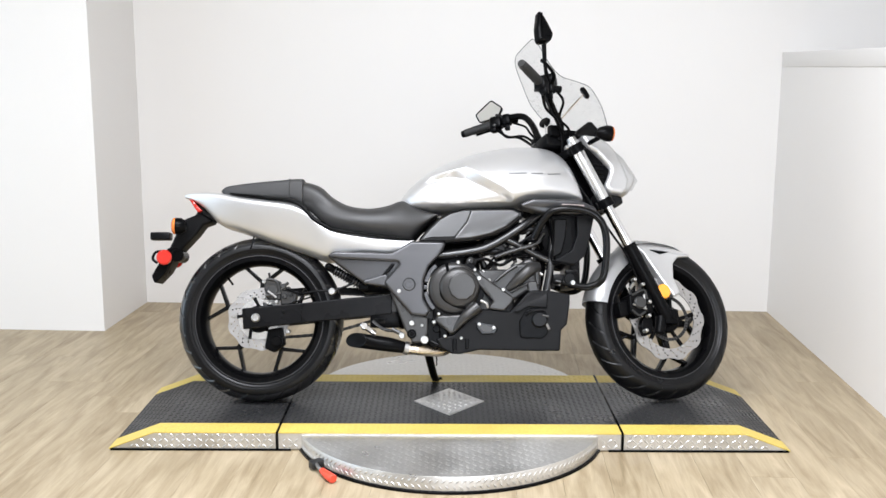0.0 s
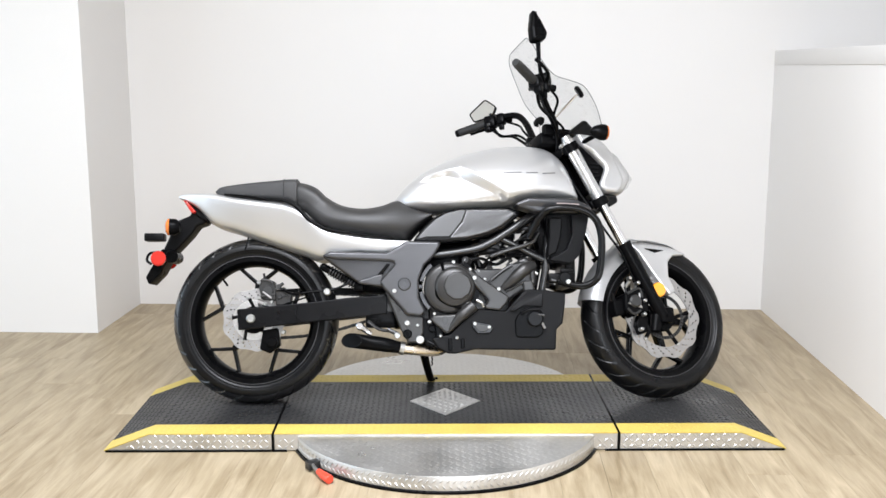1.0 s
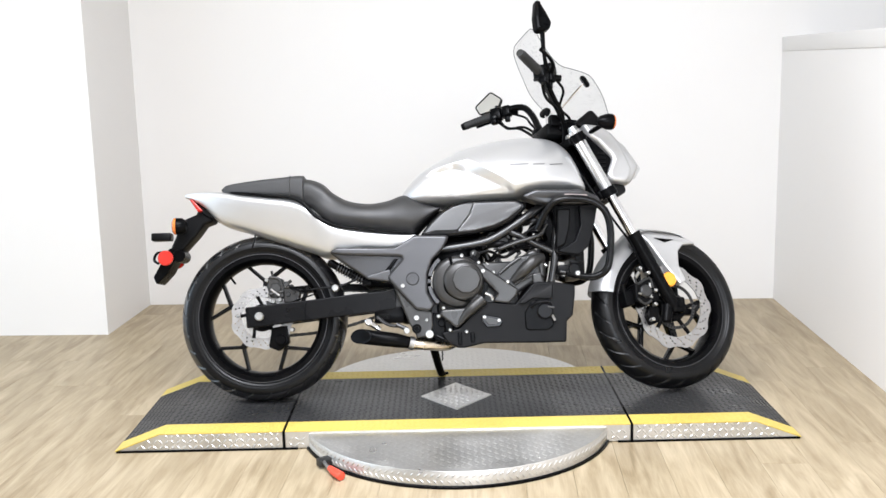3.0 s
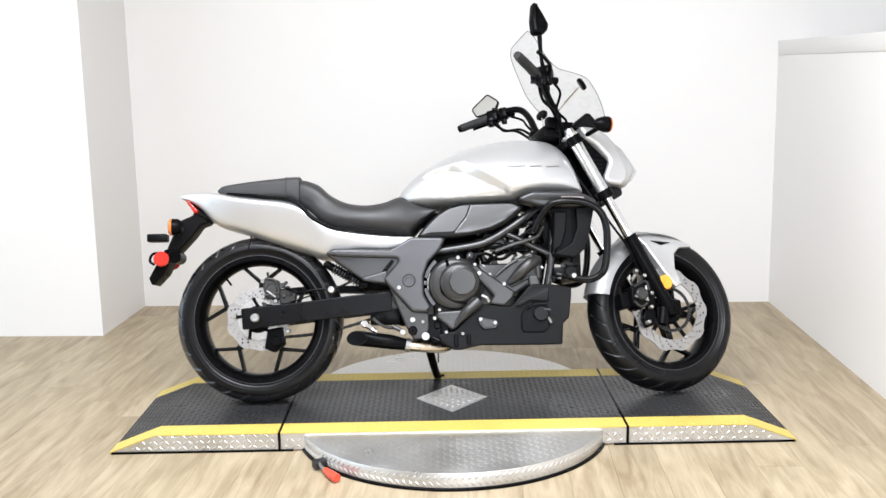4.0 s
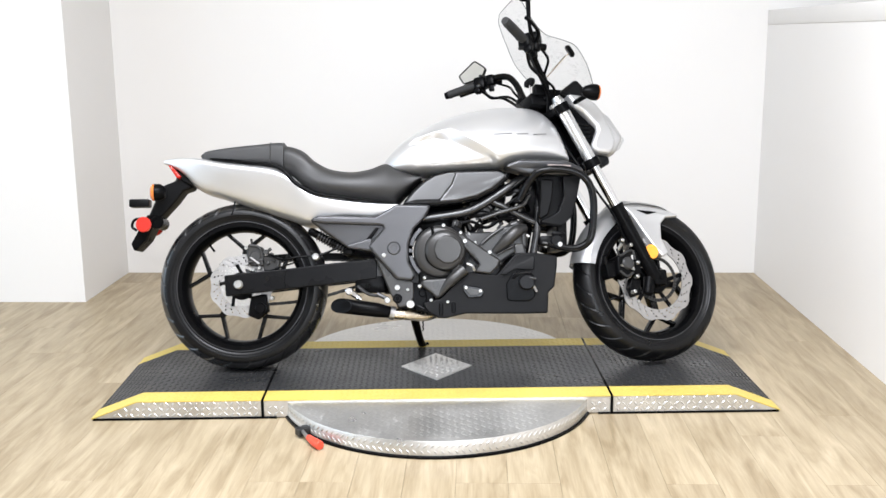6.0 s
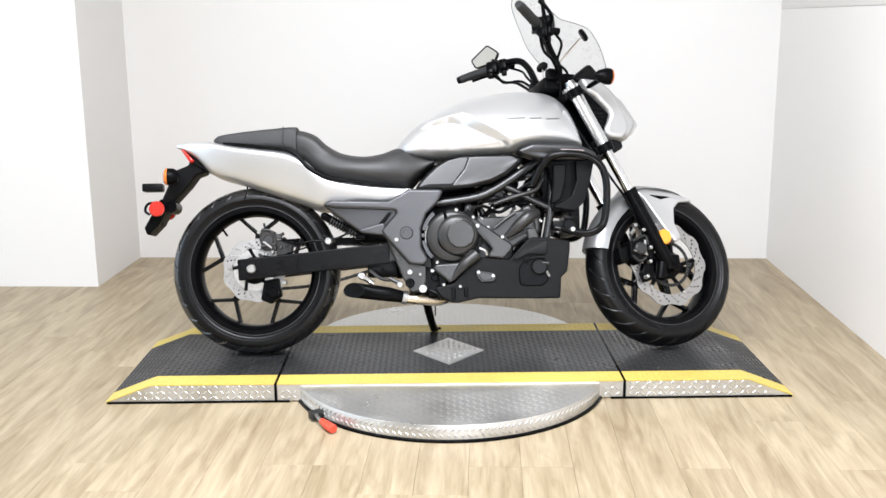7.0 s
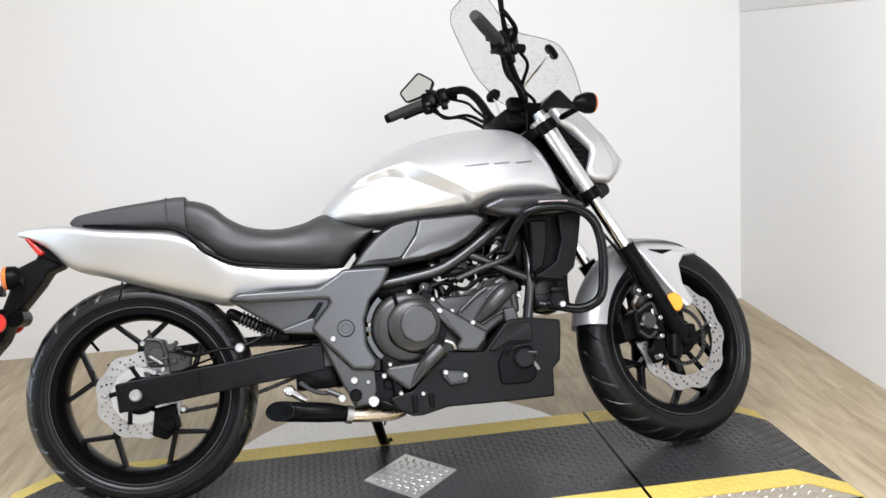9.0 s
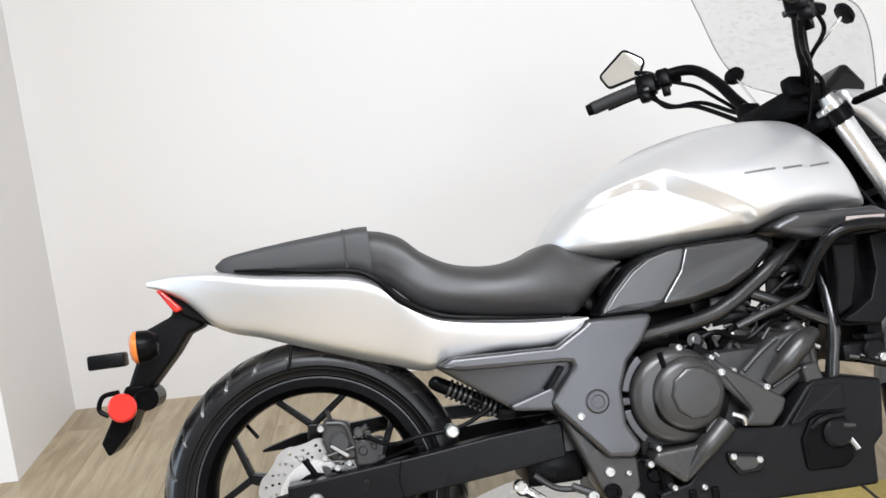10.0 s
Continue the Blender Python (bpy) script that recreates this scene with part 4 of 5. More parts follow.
arc = lambda r, a0, a1, n: [(0.727 + r * math.cos(radians(a0 + (a1 - a0) * k / n)), 0.418 + r * math.sin(radians(a0 + (a1 - a0) * k / n))) for k in range(n + 1)]
for a0, a1 in ((128, 168), (174, 182), (188, 226)):
    part("fin", plate(arc(0.112, a0, a1, 8) + arc(0.097, a1, a0, 8), -0.12, -0.176 if a1 - a0 > 10 else -0.182, 0.002, 0), GREY, clutch)
part("cover_ring", plate(arc(0.112, 60, -60, 14) + arc(0.094, -60, 60, 14), -0.12, -0.165, 0.002, 0), SATIN, clutch)
ARM = [(0.790, 0.498), (0.826, 0.466), (0.944, 0.384), (0.934, 0.360), (0.908, 0.334), (0.846, 0.342), (0.868, 0.370), (0.838, 0.402), (0.812, 0.432), (0.790, 0.450)]
part("cover_arm", plate(ARM, -0.10, -0.190, 0.007, 1), COVER, BIKE)
part("link_cover", plate([(0.790, 0.375), (0.836, 0.338), (0.775, 0.300), (0.716, 0.248), (0.655, 0.300), (0.665, 0.318), (0.749, 0.322)], -0.10, -0.196, 0.008, 1), COVER, BIKE)
part("link_boss", tube([(0.812, -0.190, 0.352), (0.765, -0.196, 0.312), (0.722, -0.188, 0.262)], [0.022, 0.019, 0.008], 14, 4), COVER, BIKE)
part("clip", tube([(0.822, -0.205, 0.372), (0.842, -0.208, 0.362), (0.848, -0.200, 0.348)], 0.005), BOLT, BIKE)
COWL = [(0.834, 0.342), (0.931, 0.331), (0.995, 0.402), (1.012, 0.410), (1.071, 0.409), (1.150, 0.396), (1.148, 0.360), (1.137, 0.286), (1.115, 0.265), (1.110, 0.190), (1.020, 0.190), (0.815, 0.194), (0.746, 0.179), (0.719, 0.180), (0.680, 0.202), (0.660, 0.235), (0.724, 0.248), (0.775, 0.300)]
for s in (1, -1):
    flip = (lambda b: b) if s > 0 else mirrored
    cowl = part("lower_cowl", flip(plate(COWL, -0.02, -0.182, 0.006, 1, 0.05)), COWLING, BIKE, "dark lower engine cowl")
    part("upper_lip", flip(plate([(0.940, 0.331), (1.006, 0.400), (1.068, 0.398), (1.064, 0.346), (0.996, 0.350), (0.962, 0.331)], -0.15, -0.188, 0.003, 1, 0.25)), COWLING, cowl)
    win = part("opening_frame", flip(plate([(0.962, 0.298), (0.985, 0.336), (1.009, 0.345), (1.062, 0.334), (1.066, 0.250), (1.044, 0.234), (0.964, 0.236)], -0.16, -0.190, 0.004, 2)), SATIN, cowl, "black recessed opening")
    part("oil_filter", flip(join(button(1.035, 0.303, -0.185, -0.204, 0.030, 0.006, 20), tube([(0.985, -0.190, 0.318), (1.01, -0.196, 0.335), (1.05, -0.196, 0.338)], 0.006))), ARM_GREY, win)
    part("drain_bolt", flip(tube([(1.060, -0.192, 0.288), (1.070, -0.200, 0.266)], 0.006, 8, 1)), CHROME, win)
    part("pressure_switch", flip(tube([(1.045, -0.202, 0.318), (1.068, -0.204, 0.314)], 0.0045, 8, 1)), CAST, win)
    badge = part("badge_plate", flip(plate([(0.804, 0.298), (0.872, 0.286), (0.884, 0.270), (0.872, 0.252), (0.826, 0.250), (0.808, 0.274)], -0.18, -0.192, 0.003, 1)), GLOSS, cowl)
    part("inset", flip(plate([(0.818, 0.288), (0.864, 0.280), (0.868, 0.266), (0.856, 0.258), (0.830, 0.258), (0.818, 0.274)], -0.188, -0.194, 0.002, 1)), COVER, badge)
    for bx, bz in ((0.817, 0.287), (0.869, 0.274)):
        part("screw", flip(button(bx, bz, -0.186, -0.197, 0.007, 0.002, 14)), BOLT, badge)
    part("stone_rib", flip(plate([(0.72, 0.235), (0.735, 0.235), (0.735, 0.190), (0.72, 0.190)], -0.15, -0.192, 0.003, 0)), SATIN, cowl)
    part("stone_rib", flip(plate([(0.765, 0.235), (0.78, 0.235), (0.78, 0.198), (0.765, 0.198)], -0.15, -0.192, 0.003, 0)), SATIN, cowl)
# hoses, clips and plugs above the crankcase
rng = random.Random(11)
for x0, z0, x1, z1, r, mat in ((0.77, 0.53, 0.85, 0.50, 0.011, SATIN), (0.80, 0.545, 0.84, 0.47, 0.008, SATIN), (0.84, 0.55, 0.93, 0.535, 0.012, PLASTIC), (0.85, 0.49, 0.90, 0.56, 0.009, SATIN), (0.90, 0.57, 0.96, 0.52, 0.008, SATIN), (0.95, 0.545, 1.01, 0.53, 0.010, PLASTIC),
                              (0.86, 0.46, 0.88, 0.52, 0.010, CAST), (1.00, 0.60, 1.06, 0.57, 0.009, SATIN), (0.98, 0.63, 1.05, 0.62, 0.012, PLASTIC), (1.03, 0.56, 1.06, 0.49, 0.010, SATIN), (0.93, 0.60, 0.90, 0.53, 0.010, SATIN)):
    y = -0.085 - 0.035 * rng.random()
    part("hose", tube([(x0, y, z0), ((x0 + x1) / 2 + 0.01, y - 0.012, (z0 + z1) / 2 + 0.012), (x1, y + 0.02, z1)], r, 10), mat, BIKE)
for x0, z0, x1, z1 in ((0.836, 0.520, 0.842, 0.498), (0.862, 0.536, 0.880, 0.540), (0.880, 0.50, 0.888, 0.488), (1.000, 0.622, 1.012, 0.632), (1.003, 0.556, 1.012, 0.575), (0.915, 0.512, 0.93, 0.53), (0.94, 0.50, 0.958, 0.522)):
    part("hose_clip", tube([(x0, -0.122, z0), (x1, -0.124, z1)], 0.0042, 8, 1), CAST, BIKE)
for x0, z0, x1, z1, r, mat in ((0.775, 0.545, 0.790, 0.552, 0.004, CAST), (0.820, 0.552, 0.828, 0.540, 0.005, CAST), (0.848, 0.568, 0.866, 0.574, 0.0035, CAST), (0.905, 0.588, 0.920, 0.575, 0.004, CAST), (0.868, 0.515, 0.878, 0.522, 0.004, BOLT), (0.945, 0.565, 0.957, 0.572, 0.004, CAST),
                               (0.990, 0.545, 0.998, 0.535, 0.0035, CAST), (1.022, 0.600, 1.034, 0.607, 0.004, CAST), (0.893, 0.545, 0.903, 0.552, 0.003, CAST), (1.045, 0.475, 1.055, 0.468, 0.005, BOLT), (0.832, 0.486, 0.840, 0.478, 0.004, BOLT), (1.060, 0.640, 1.066, 0.655, 0.004, CAST)):
    part("fitting", tube([(x0, -0.128, z0), (x1, -0.131, z1)], r, 8, 1), mat, BIKE)
part("wiring_loom", tube([(0.77, -0.125, 0.505), (0.84, -0.130, 0.528), (0.90, -0.128, 0.505), (0.96, -0.130, 0.535), (1.03, -0.125, 0.540)], 0.006, 8), SATIN, BIKE)
part("wiring_loom", tube([(0.86, -0.110, 0.575), (0.91, -0.118, 0.545), (0.97, -0.115, 0.585), (1.04, -0.110, 0.63)], 0.005, 8), PLASTIC, BIKE)
part("throttle_body", join(box(0.88, -0.06, 0.575, 0.08, 0.12, 0.05, 0.01), tube([(0.80, -0.13, 0.515), (0.786, -0.15, 0.52)], 0.014, 12, 1)), CAST, BIKE)
th = part("thermostat", join(button(1.150, 0.452, -0.10, -0.175, 0.022, 0.004, 20), box(1.120, -0.13, 0.452, 0.06, 0.06, 0.036, 0.008), box(1.158, -0.14, 0.478, 0.045, 0.05, 0.014, 0.004)), PLASTIC, BIKE, "black thermostat housing")
part("bolt", button(1.160, 0.437, -0.17, -0.188, 0.009, 0.002, 16), BOLT, th)
part("clip", tube([(1.10, -0.16, 0.445), (1.118, -0.165, 0.440)], 0.005, 8, 1), CAST, th)

# -- swing arm, shock, exhaust, stand
for s in (1, -1):
    flip = (lambda b: b) if s > 0 else mirrored
    arm = part("swing_arm", flip(plate([(-0.048, 0.346), (-0.042, 0.270), (0.205, 0.296), (0.360, 0.311), (0.500, 0.326), (0.500, 0.396), (0.350, 0.385), (0.215, 0.370)], -0.095, -0.138, 0.004, 0)), ARM_GREY, BIKE, "satin black box-section swing arm")
    part("arm_end", flip(plate([(0.470, 0.400), (0.535, 0.405), (0.545, 0.318), (0.470, 0.322)], -0.08, -0.126, 0.005, 1)), CAST, arm)
    part("weld", flip(tube([(0.175, -0.1385, 0.366), (0.168, -0.1395, 0.330), (0.172, -0.1385, 0.294)], 0.0016, 6)), ARM_GREY, arm)
    part("axle_nut", flip(button(0.004, 0.312, -0.136, -0.152, 0.016, 0.004, 20, 0.004)), BOLT, arm)
    part("adjuster_hole", flip(button(0.105, 0.333, -0.137, -0.1395, 0.008, 0.001, 16)), GLOSS, arm)
    part("peg_bolt", flip(button(0.281, 0.408, -0.11, -0.150, 0.013, 0.003, 18, 0.003)), BOLT, arm)
shock = part("shock_absorber", tube([(0.262, -0.090, 0.503), (0.268, -0.093, 0.499), (0.305, -0.094, 0.478), (0.345, -0.095, 0.455), (0.40, -0.085, 0.425)], [0.014, 0.0150, 0.0150, 0.0150, 0.011], 16), SATIN, BIKE, "dark rear shock absorber with a ridged spring")
for k in range(11):
    c = Vector((0.290 + 0.0095 * k, -0.094 + 0.0007 * k, 0.4865 - 0.0054 * k))
    part("coil", tube([c - Vector((0.002, 0, -0.0011)), c + Vector((0.002, 0, -0.0011))], 0.0195, 16, 1), GREY, shock)
part("shock_mount", box(0.395, -0.10, 0.425, 0.035, 0.05, 0.022, 0.004), SATIN, shock)
can = tube([(0.372, -0.152, 0.230), (0.40, -0.152, 0.226), (0.46, -0.152, 0.218), (0.50, -0.150, 0.212), (0.545, -0.145, 0.203)], [0.027, 0.027, 0.027, 0.026, 0.021], 24, 4)
for v in can.verts:
    v.co.x += 1.5 * -(v.co.y + 0.152) * (1 - smoothstep(0.372, 0.46, v.co.x)) if v.co.x < 0.46 else 0.0
can = part("silencer", can, SATIN, BIKE, "short satin black silencer with a slash-cut mouth")
ring = [(0.372 - 1.5 * (0.0245 * math.sin(a)), -0.1515 + 0.0245 * math.sin(a), 0.230 + 0.0245 * math.cos(a)) for a in (2 * math.pi * k / 24 for k in range(25))]
part("mouth_lip", tube(ring, 0.0022, 8, 2), ARM_GREY, can)
part("clamp", tube([(0.544, -0.146, 0.203), (0.560, -0.143, 0.199)], 0.0245, 18, 1), STEEL, BIKE)
part("exhaust_pipe", tube([(0.55, -0.145, 0.200), (0.62, -0.135, 0.192), (0.685, -0.11, 0.19), (0.74, -0.06, 0.22), (0.82, 0, 0.26)], 0.0195, 16), PIPE, BIKE, "heat-tinted steel exhaust pipe")
part("foot_peg_bracket", plate([(0.490, 0.414), (0.521, 0.394), (0.575, 0.322), (0.632, 0.314), (0.632, 0.255), (0.614, 0.222), (0.575, 0.220), (0.548, 0.268)], -0.09, -0.172, 0.006, 1), COVER, BIKE)
for bx, bz, r, y in ((0.573, 0.291, 0.010, 0.180), (0.619, 0.231, 0.015, 0.186), (0.537, 0.247, 0.011, 0.170), (0.610, 0.283, 0.006, 0.180), (0.653, 0.295, 0.007, 0.190), (0.671, 0.324, 0.006, 0.196), (0.693, 0.244, 0.006, 0.194), (0.752, 0.237, 0.006, 0.194),
                     (0.742, 0.511, 0.007, 0.186), (0.790, 0.520, 0.008, 0.150), (0.802, 0.484, 0.006, 0.194), (0.817, 0.453, 0.008, 0.196), (0.857, 0.449, 0.006, 0.160), (0.905, 0.412, 0.007, 0.196)):
    part("bolt", button(bx, bz, -0.14, -y, r, 0.002, 16, 0.003), BOLT, BIKE)
part("shift_housing", join(plate([(0.628, 0.310), (0.700, 0.300), (0.712, 0.230), (0.690, 0.196), (0.640, 0.205), (0.622, 0.240)], -0.08, -0.162, 0.008, 1), button(0.663, 0.270, -0.15, -0.172, 0.014, 0.003, 18, 0.003), tube([(0.645, -0.165, 0.225), (0.672, -0.170, 0.212), (0.700, -0.165, 0.208)], 0.006, 8)), SATIN, BIKE)
part("switch_wire", tube([(0.640, -0.168, 0.300), (0.668, -0.176, 0.288), (0.676, -0.174, 0.245), (0.668, -0.168, 0.205)], 0.0032, 6), SATIN, BIKE)
part("return_spring", tube([(0.668 + 0.003 * (k % 2), 0.14 + 0.008 * k, 0.19 - 0.008 * k) for k in range(9)], 0.0028, 6, 2), CAST, BIKE)
part("link_block", box(0.475, -0.05, 0.305, 0.11, 0.17, 0.06, 0.008), SATIN, BIKE)
part("peg_mount", button(0.573, 0.252, -0.16, -0.184, 0.017, 0.003, 24, 0.005), SATIN, BIKE)
part("linkage", join(tube([(0.50, -0.15, 0.27), (0.54, -0.155, 0.25)], 0.008, 8, 1), tube([(0.43, -0.14, 0.30), (0.47, -0.145, 0.27), (0.52, -0.15, 0.262)], 0.006), box(0.455, -0.12, 0.30, 0.05, 0.03, 0.03, 0.005)), CAST, BIKE)
part("brake_pedal", join(button(0.401, 0.281, -0.13, -0.160, 0.015, 0.004, 18, 0.004), tube([(0.405, -0.148, 0.278), (0.425, -0.152, 0.263), (0.442, -0.152, 0.252)], [0.012, 0.010, 0.008])), CHROME, BIKE)
part("side_stand", tube([(0.63, 0.13, 0.20), (0.655, 0.20, 0.10), (0.672, 0.262, 0.062), (0.69, 0.27, 0.060)], [0.017, 0.015, 0.015, 0.019]), SATIN, BIKE, "black side stand holding the machine up")
links = []
for zs in ((0.235, 0.258, 0.335), (0.395, 0.410, 0.395)):
    run = smooth_path([(0.0, 0.10, zs[0]), (0.25, 0.10, zs[1]), (0.52, 0.10, zs[2])], 18)
    for k, (p, q) in enumerate(zip(run, run[1:])):
        c, d = (p + q) / 2, q - p
        for sy in (-1, 1):
            links.append(box(0, sy * (0.008 if k % 2 else 0.0055), 0, d.length * 0.92, 0.0022, 0.0125 if k % 2 else 0.011, 0.001, m=pose(*c, 0, -math.degrees(math.atan2(d.z, d.x)), 0)))
        links.append(tube([p + Vector((0, -0.011, 0)), p + Vector((0, 0.011, 0))], 0.0036, 6, 1))
part("chain", join(*links), CAST, BIKE, "dark steel drive chain", kind="stuff")
part("sprocket", revolve([(0.085, 0.097), (0.085, 0.103), (0.05, 0.103), (0.05, 0.097)], 0, RR, seg=44, closed=True, wave=0.02, lobes=22), STEEL, BIKE)
part("chain_guard", plate([(-0.13, 0.39), (-0.02, 0.42), (0.20, 0.435), (0.42, 0.43), (0.42, 0.405), (0.2, 0.41), (0.0, 0.395)], 0.085, 0.115, 0.003, 1), PLASTIC, BIKE)
cal = part("rear_caliper", join(plate([(0.035, 0.462), (0.085, 0.448), (0.092, 0.376), (0.040, 0.380), (0.028, 0.420)], -0.055, -0.112, 0.007, 1), plate([(0.085, 0.418), (0.150, 0.410), (0.142, 0.358), (0.088, 0.360)], -0.055, -0.104, 0.006, 1)), COVER, BIKE, "dark grey rear brake caliper")
part("piston_boss", button(0.062, 0.414, -0.10, -0.122, 0.021, 0.005, 20), CAST, cal)
part("label", plate([(0.041, 0.409), (0.046, 0.413), (0.078, 0.389), (0.073, 0.384)], -0.118, -0.1235, 0.001, 0), STEEL, cal, "bright worn lettering bar")
part("pad_pin", tube([(0.035, -0.118, 0.392), (0.088, -0.118, 0.402)], 0.0035, 8, 1), CAST, cal)
for bx, bz in ((0.030, 0.388), (0.028, 0.445), (0.118, 0.420), (0.140, 0.372), (0.052, 0.366), (0.075, 0.372), (0.125, 0.352)):
    part("bolt", button(bx, bz, -0.08, -0.118, 0.007, 0.002, 12, 0.002), BOLT if bx < 0.1 else CAST, cal)
part("caliper_rib", tube([(0.040, -0.114, 0.455), (0.075, -0.116, 0.446), (0.088, -0.114, 0.40)], 0.0045, 8), CAST, cal)
part("bleed_nipple", tube([(0.048, -0.10, 0.460), (0.045, -0.105, 0.478)], 0.0045, 8, 1), CAST, cal)
part("hose_union", join(button(0.100, 0.428, -0.10, -0.121, 0.010, 0.002, 14), tube([(0.100, -0.114, 0.428), (0.118, -0.118, 0.440)], 0.006, 8, 1)), CAST, cal)
for bx, bz, br in ((0.060, 0.386, 0.006), (0.105, 0.392, 0.009), (0.128, 0.398, 0.006)):
    part("bolt", button(bx, bz, -0.09, -0.116, br, 0.002, 14, 0.002), CAST, cal)
part("sensor_bracket", plate([(0.020, 0.372), (0.036, 0.366), (0.050, 0.330), (0.030, 0.330)], -0.08, -0.094, 0.003, 1), CAST, cal)
part("sensor_cable", tube([(0.04, -0.10, 0.36), (0.09, -0.118, 0.352), (0.15, -0.12, 0.372), (0.22, -0.142, 0.392)], 0.003, 6), SATIN, BIKE)
low = part("lower_bracket", join(plate([(0.043, 0.270), (0.098, 0.278), (0.106, 0.214), (0.068, 0.184), (0.031, 0.200)], -0.06, -0.105, 0.006, 1), button(0.078, 0.226, -0.10, -0.122, 0.020, 0.004, 18)), SATIN, BIKE)
part("bolt", button(0.118, 0.262, -0.08, -0.118, 0.008, 0.002, 14, 0.003), BOLT, low)
part("brake_hose", tube([(0.11, -0.11, 0.42), (0.16, -0.14, 0.40), (0.22, -0.145, 0.408), (0.30, -0.14, 0.415), (0.36, -0.13, 0.44)], 0.0045), SATIN, BIKE)
part("hugger", plate([(0.362, 0.458), (0.39, 0.43), (0.42, 0.42), (0.41, 0.45), (0.38, 0.465)], 0.08, -0.08, 0.006, 1), PLASTIC, BIKE)
part("inner_mudguard", plate([(-0.12, 0.66), (-0.05, 0.640), (0.10, 0.615), (0.215, 0.556), (0.25, 0.60), (0.1, 0.68)], 0.07, -0.07, 0.006, 2), PLASTIC, BIKE)

# -- steered front end
def steered(name, bm, material, label="", parent=None, sharp=35):
    return part(name, bm, material, parent or BIKE, label, None if parent else STEER, sharp)


FA = Vector((math.sin(radians(RAKE)), 0, -math.cos(radians(RAKE))))
F0 = Vector((1.150, 0, 0.958))
for s in (-1, 1):
    o = F0 + Vector((0, s * 0.102, 0))
    leg = steered("fork_leg", tube([o + FA * 0.44, o + FA * 0.47, o + FA * 0.60, o + FA * 0.735, o + FA * 0.765], [0.029, 0.027, 0.026, 0.024, 0.020], 18, 4), SATIN, "satin black fork slider")
    steered("fork_tube", tube([o, o + FA * 0.27], 0.0235, 20, 1), ALLOY, "bright fork tube", leg)
    steered("stanchion", tube([o + FA * 0.27, o + FA * 0.45], 0.0185, 18, 1), CHROME, "chromed fork stanchion", leg)
    steered("fork_cap", tube([o - FA * 0.018, o + FA * 0.004], [0.017, 0.022], 16, 1), BOLT, "", leg)
    steered("axle_clamp", join(box(WB - 0.005, s * 0.100, RF, 0.055, 0.045, 0.06, 0.01), tube([(WB - 0.035, s * 0.09, RF), (WB - 0.050, s * 0.092, RF - 0.060)], [0.024, 0.019], 12, 1)), SATIN, "", leg)
    steered("reflector", button(1.481, 0.392, s * 0.108, s * 0.124, 0.028, 0.004, 28), AMBER, "round amber reflector", leg)
steered("axle", join(tube([(WB, -0.126, RF), (WB, 0.126, RF)], 0.012, 16, 1)), SATIN)
for d, h in ((0.03, 0.034), (0.262, 0.034)):
    c = F0 + FA * d
    steered("yoke", join(box(0, 0, 0, 0.06, 0.20, h, 0.012, m=pose(c.x - 0.01, 0, c.z, 0, -RAKE, 0)), *[tube([c + Vector((0, s * 0.102, 0)) - FA * h / 2, c + Vector((0, s * 0.102, 0)) + FA * h / 2], 0.031, 18, 1) for s in (-1, 1)]), SATIN, "black fork yoke")
for s in (-1, 1):
    steered("yoke_bolt", button(1.128, 0.937, s * 0.085, s * 0.104, 0.008, 0.002, 14, 0.003), BOLT)
part("steering_head", tube([HEAD + FA * -0.02, HEAD + FA * 0.22], 0.034, 18, 1), SATIN, BIKE)

# front mudguard: an arched shell with a forward fin and a side stay
def mudguard():
    bm = bmesh.new()
    rows = []
    for i in range(41):
        a = radians(168 - 66 * i / 40)
        r = 0.311 + 0.010 * smoothstep(20, 40, i)
        w = 0.074 - 0.02 * smoothstep(30, 40, i)
        row = []
        for j in range(13):
            b = radians(-78 + 156 * j / 12)
            rr = r + 0.004 - 0.078 * (1 - math.cos(b))
            row.append(bm.verts.new((WB + rr * math.cos(a), w * math.sin(b) * 1.02, RF + rr * math.sin(a))))
        rows.append(row)
    for a, b in zip(rows, rows[1:]):
        for j in range(12):
            bm.faces.new((a[j], a[j + 1], b[j + 1], b[j]))
    bmesh.ops.solidify(bm, geom=bm.faces[:], thickness=0.004)
    return bm


def fender_nose():
    """The crowned top between the two side stays, drawn out to a tip."""
    line = [(1.385, 0.582, 0.078), (1.461, 0.592, 0.080), (1.570, 0.580, 0.074), (1.625, 0.560, 0.050), (1.660, 0.544, 0.018)]
    bm = bmesh.new()
    rows = []
    for i in range(25):
        x = 1.385 + 0.275 * i / 24
        z, w = stations(line, x, 1), stations(line, x, 2)
        rows.append([bm.verts.new((x, w * u, z - 0.004 + 0.022 * (1 - u * u) * min(1, w / 0.07))) for u in (-1 + j / 6 for j in range(13))])
    for a, b in zip(rows, rows[1:]):
        for j in range(12):
            bm.faces.new((a[j], a[j + 1], b[j + 1], b[j]))
    bmesh.ops.solidify(bm, geom=bm.faces[:], thickness=0.004)
    return bm


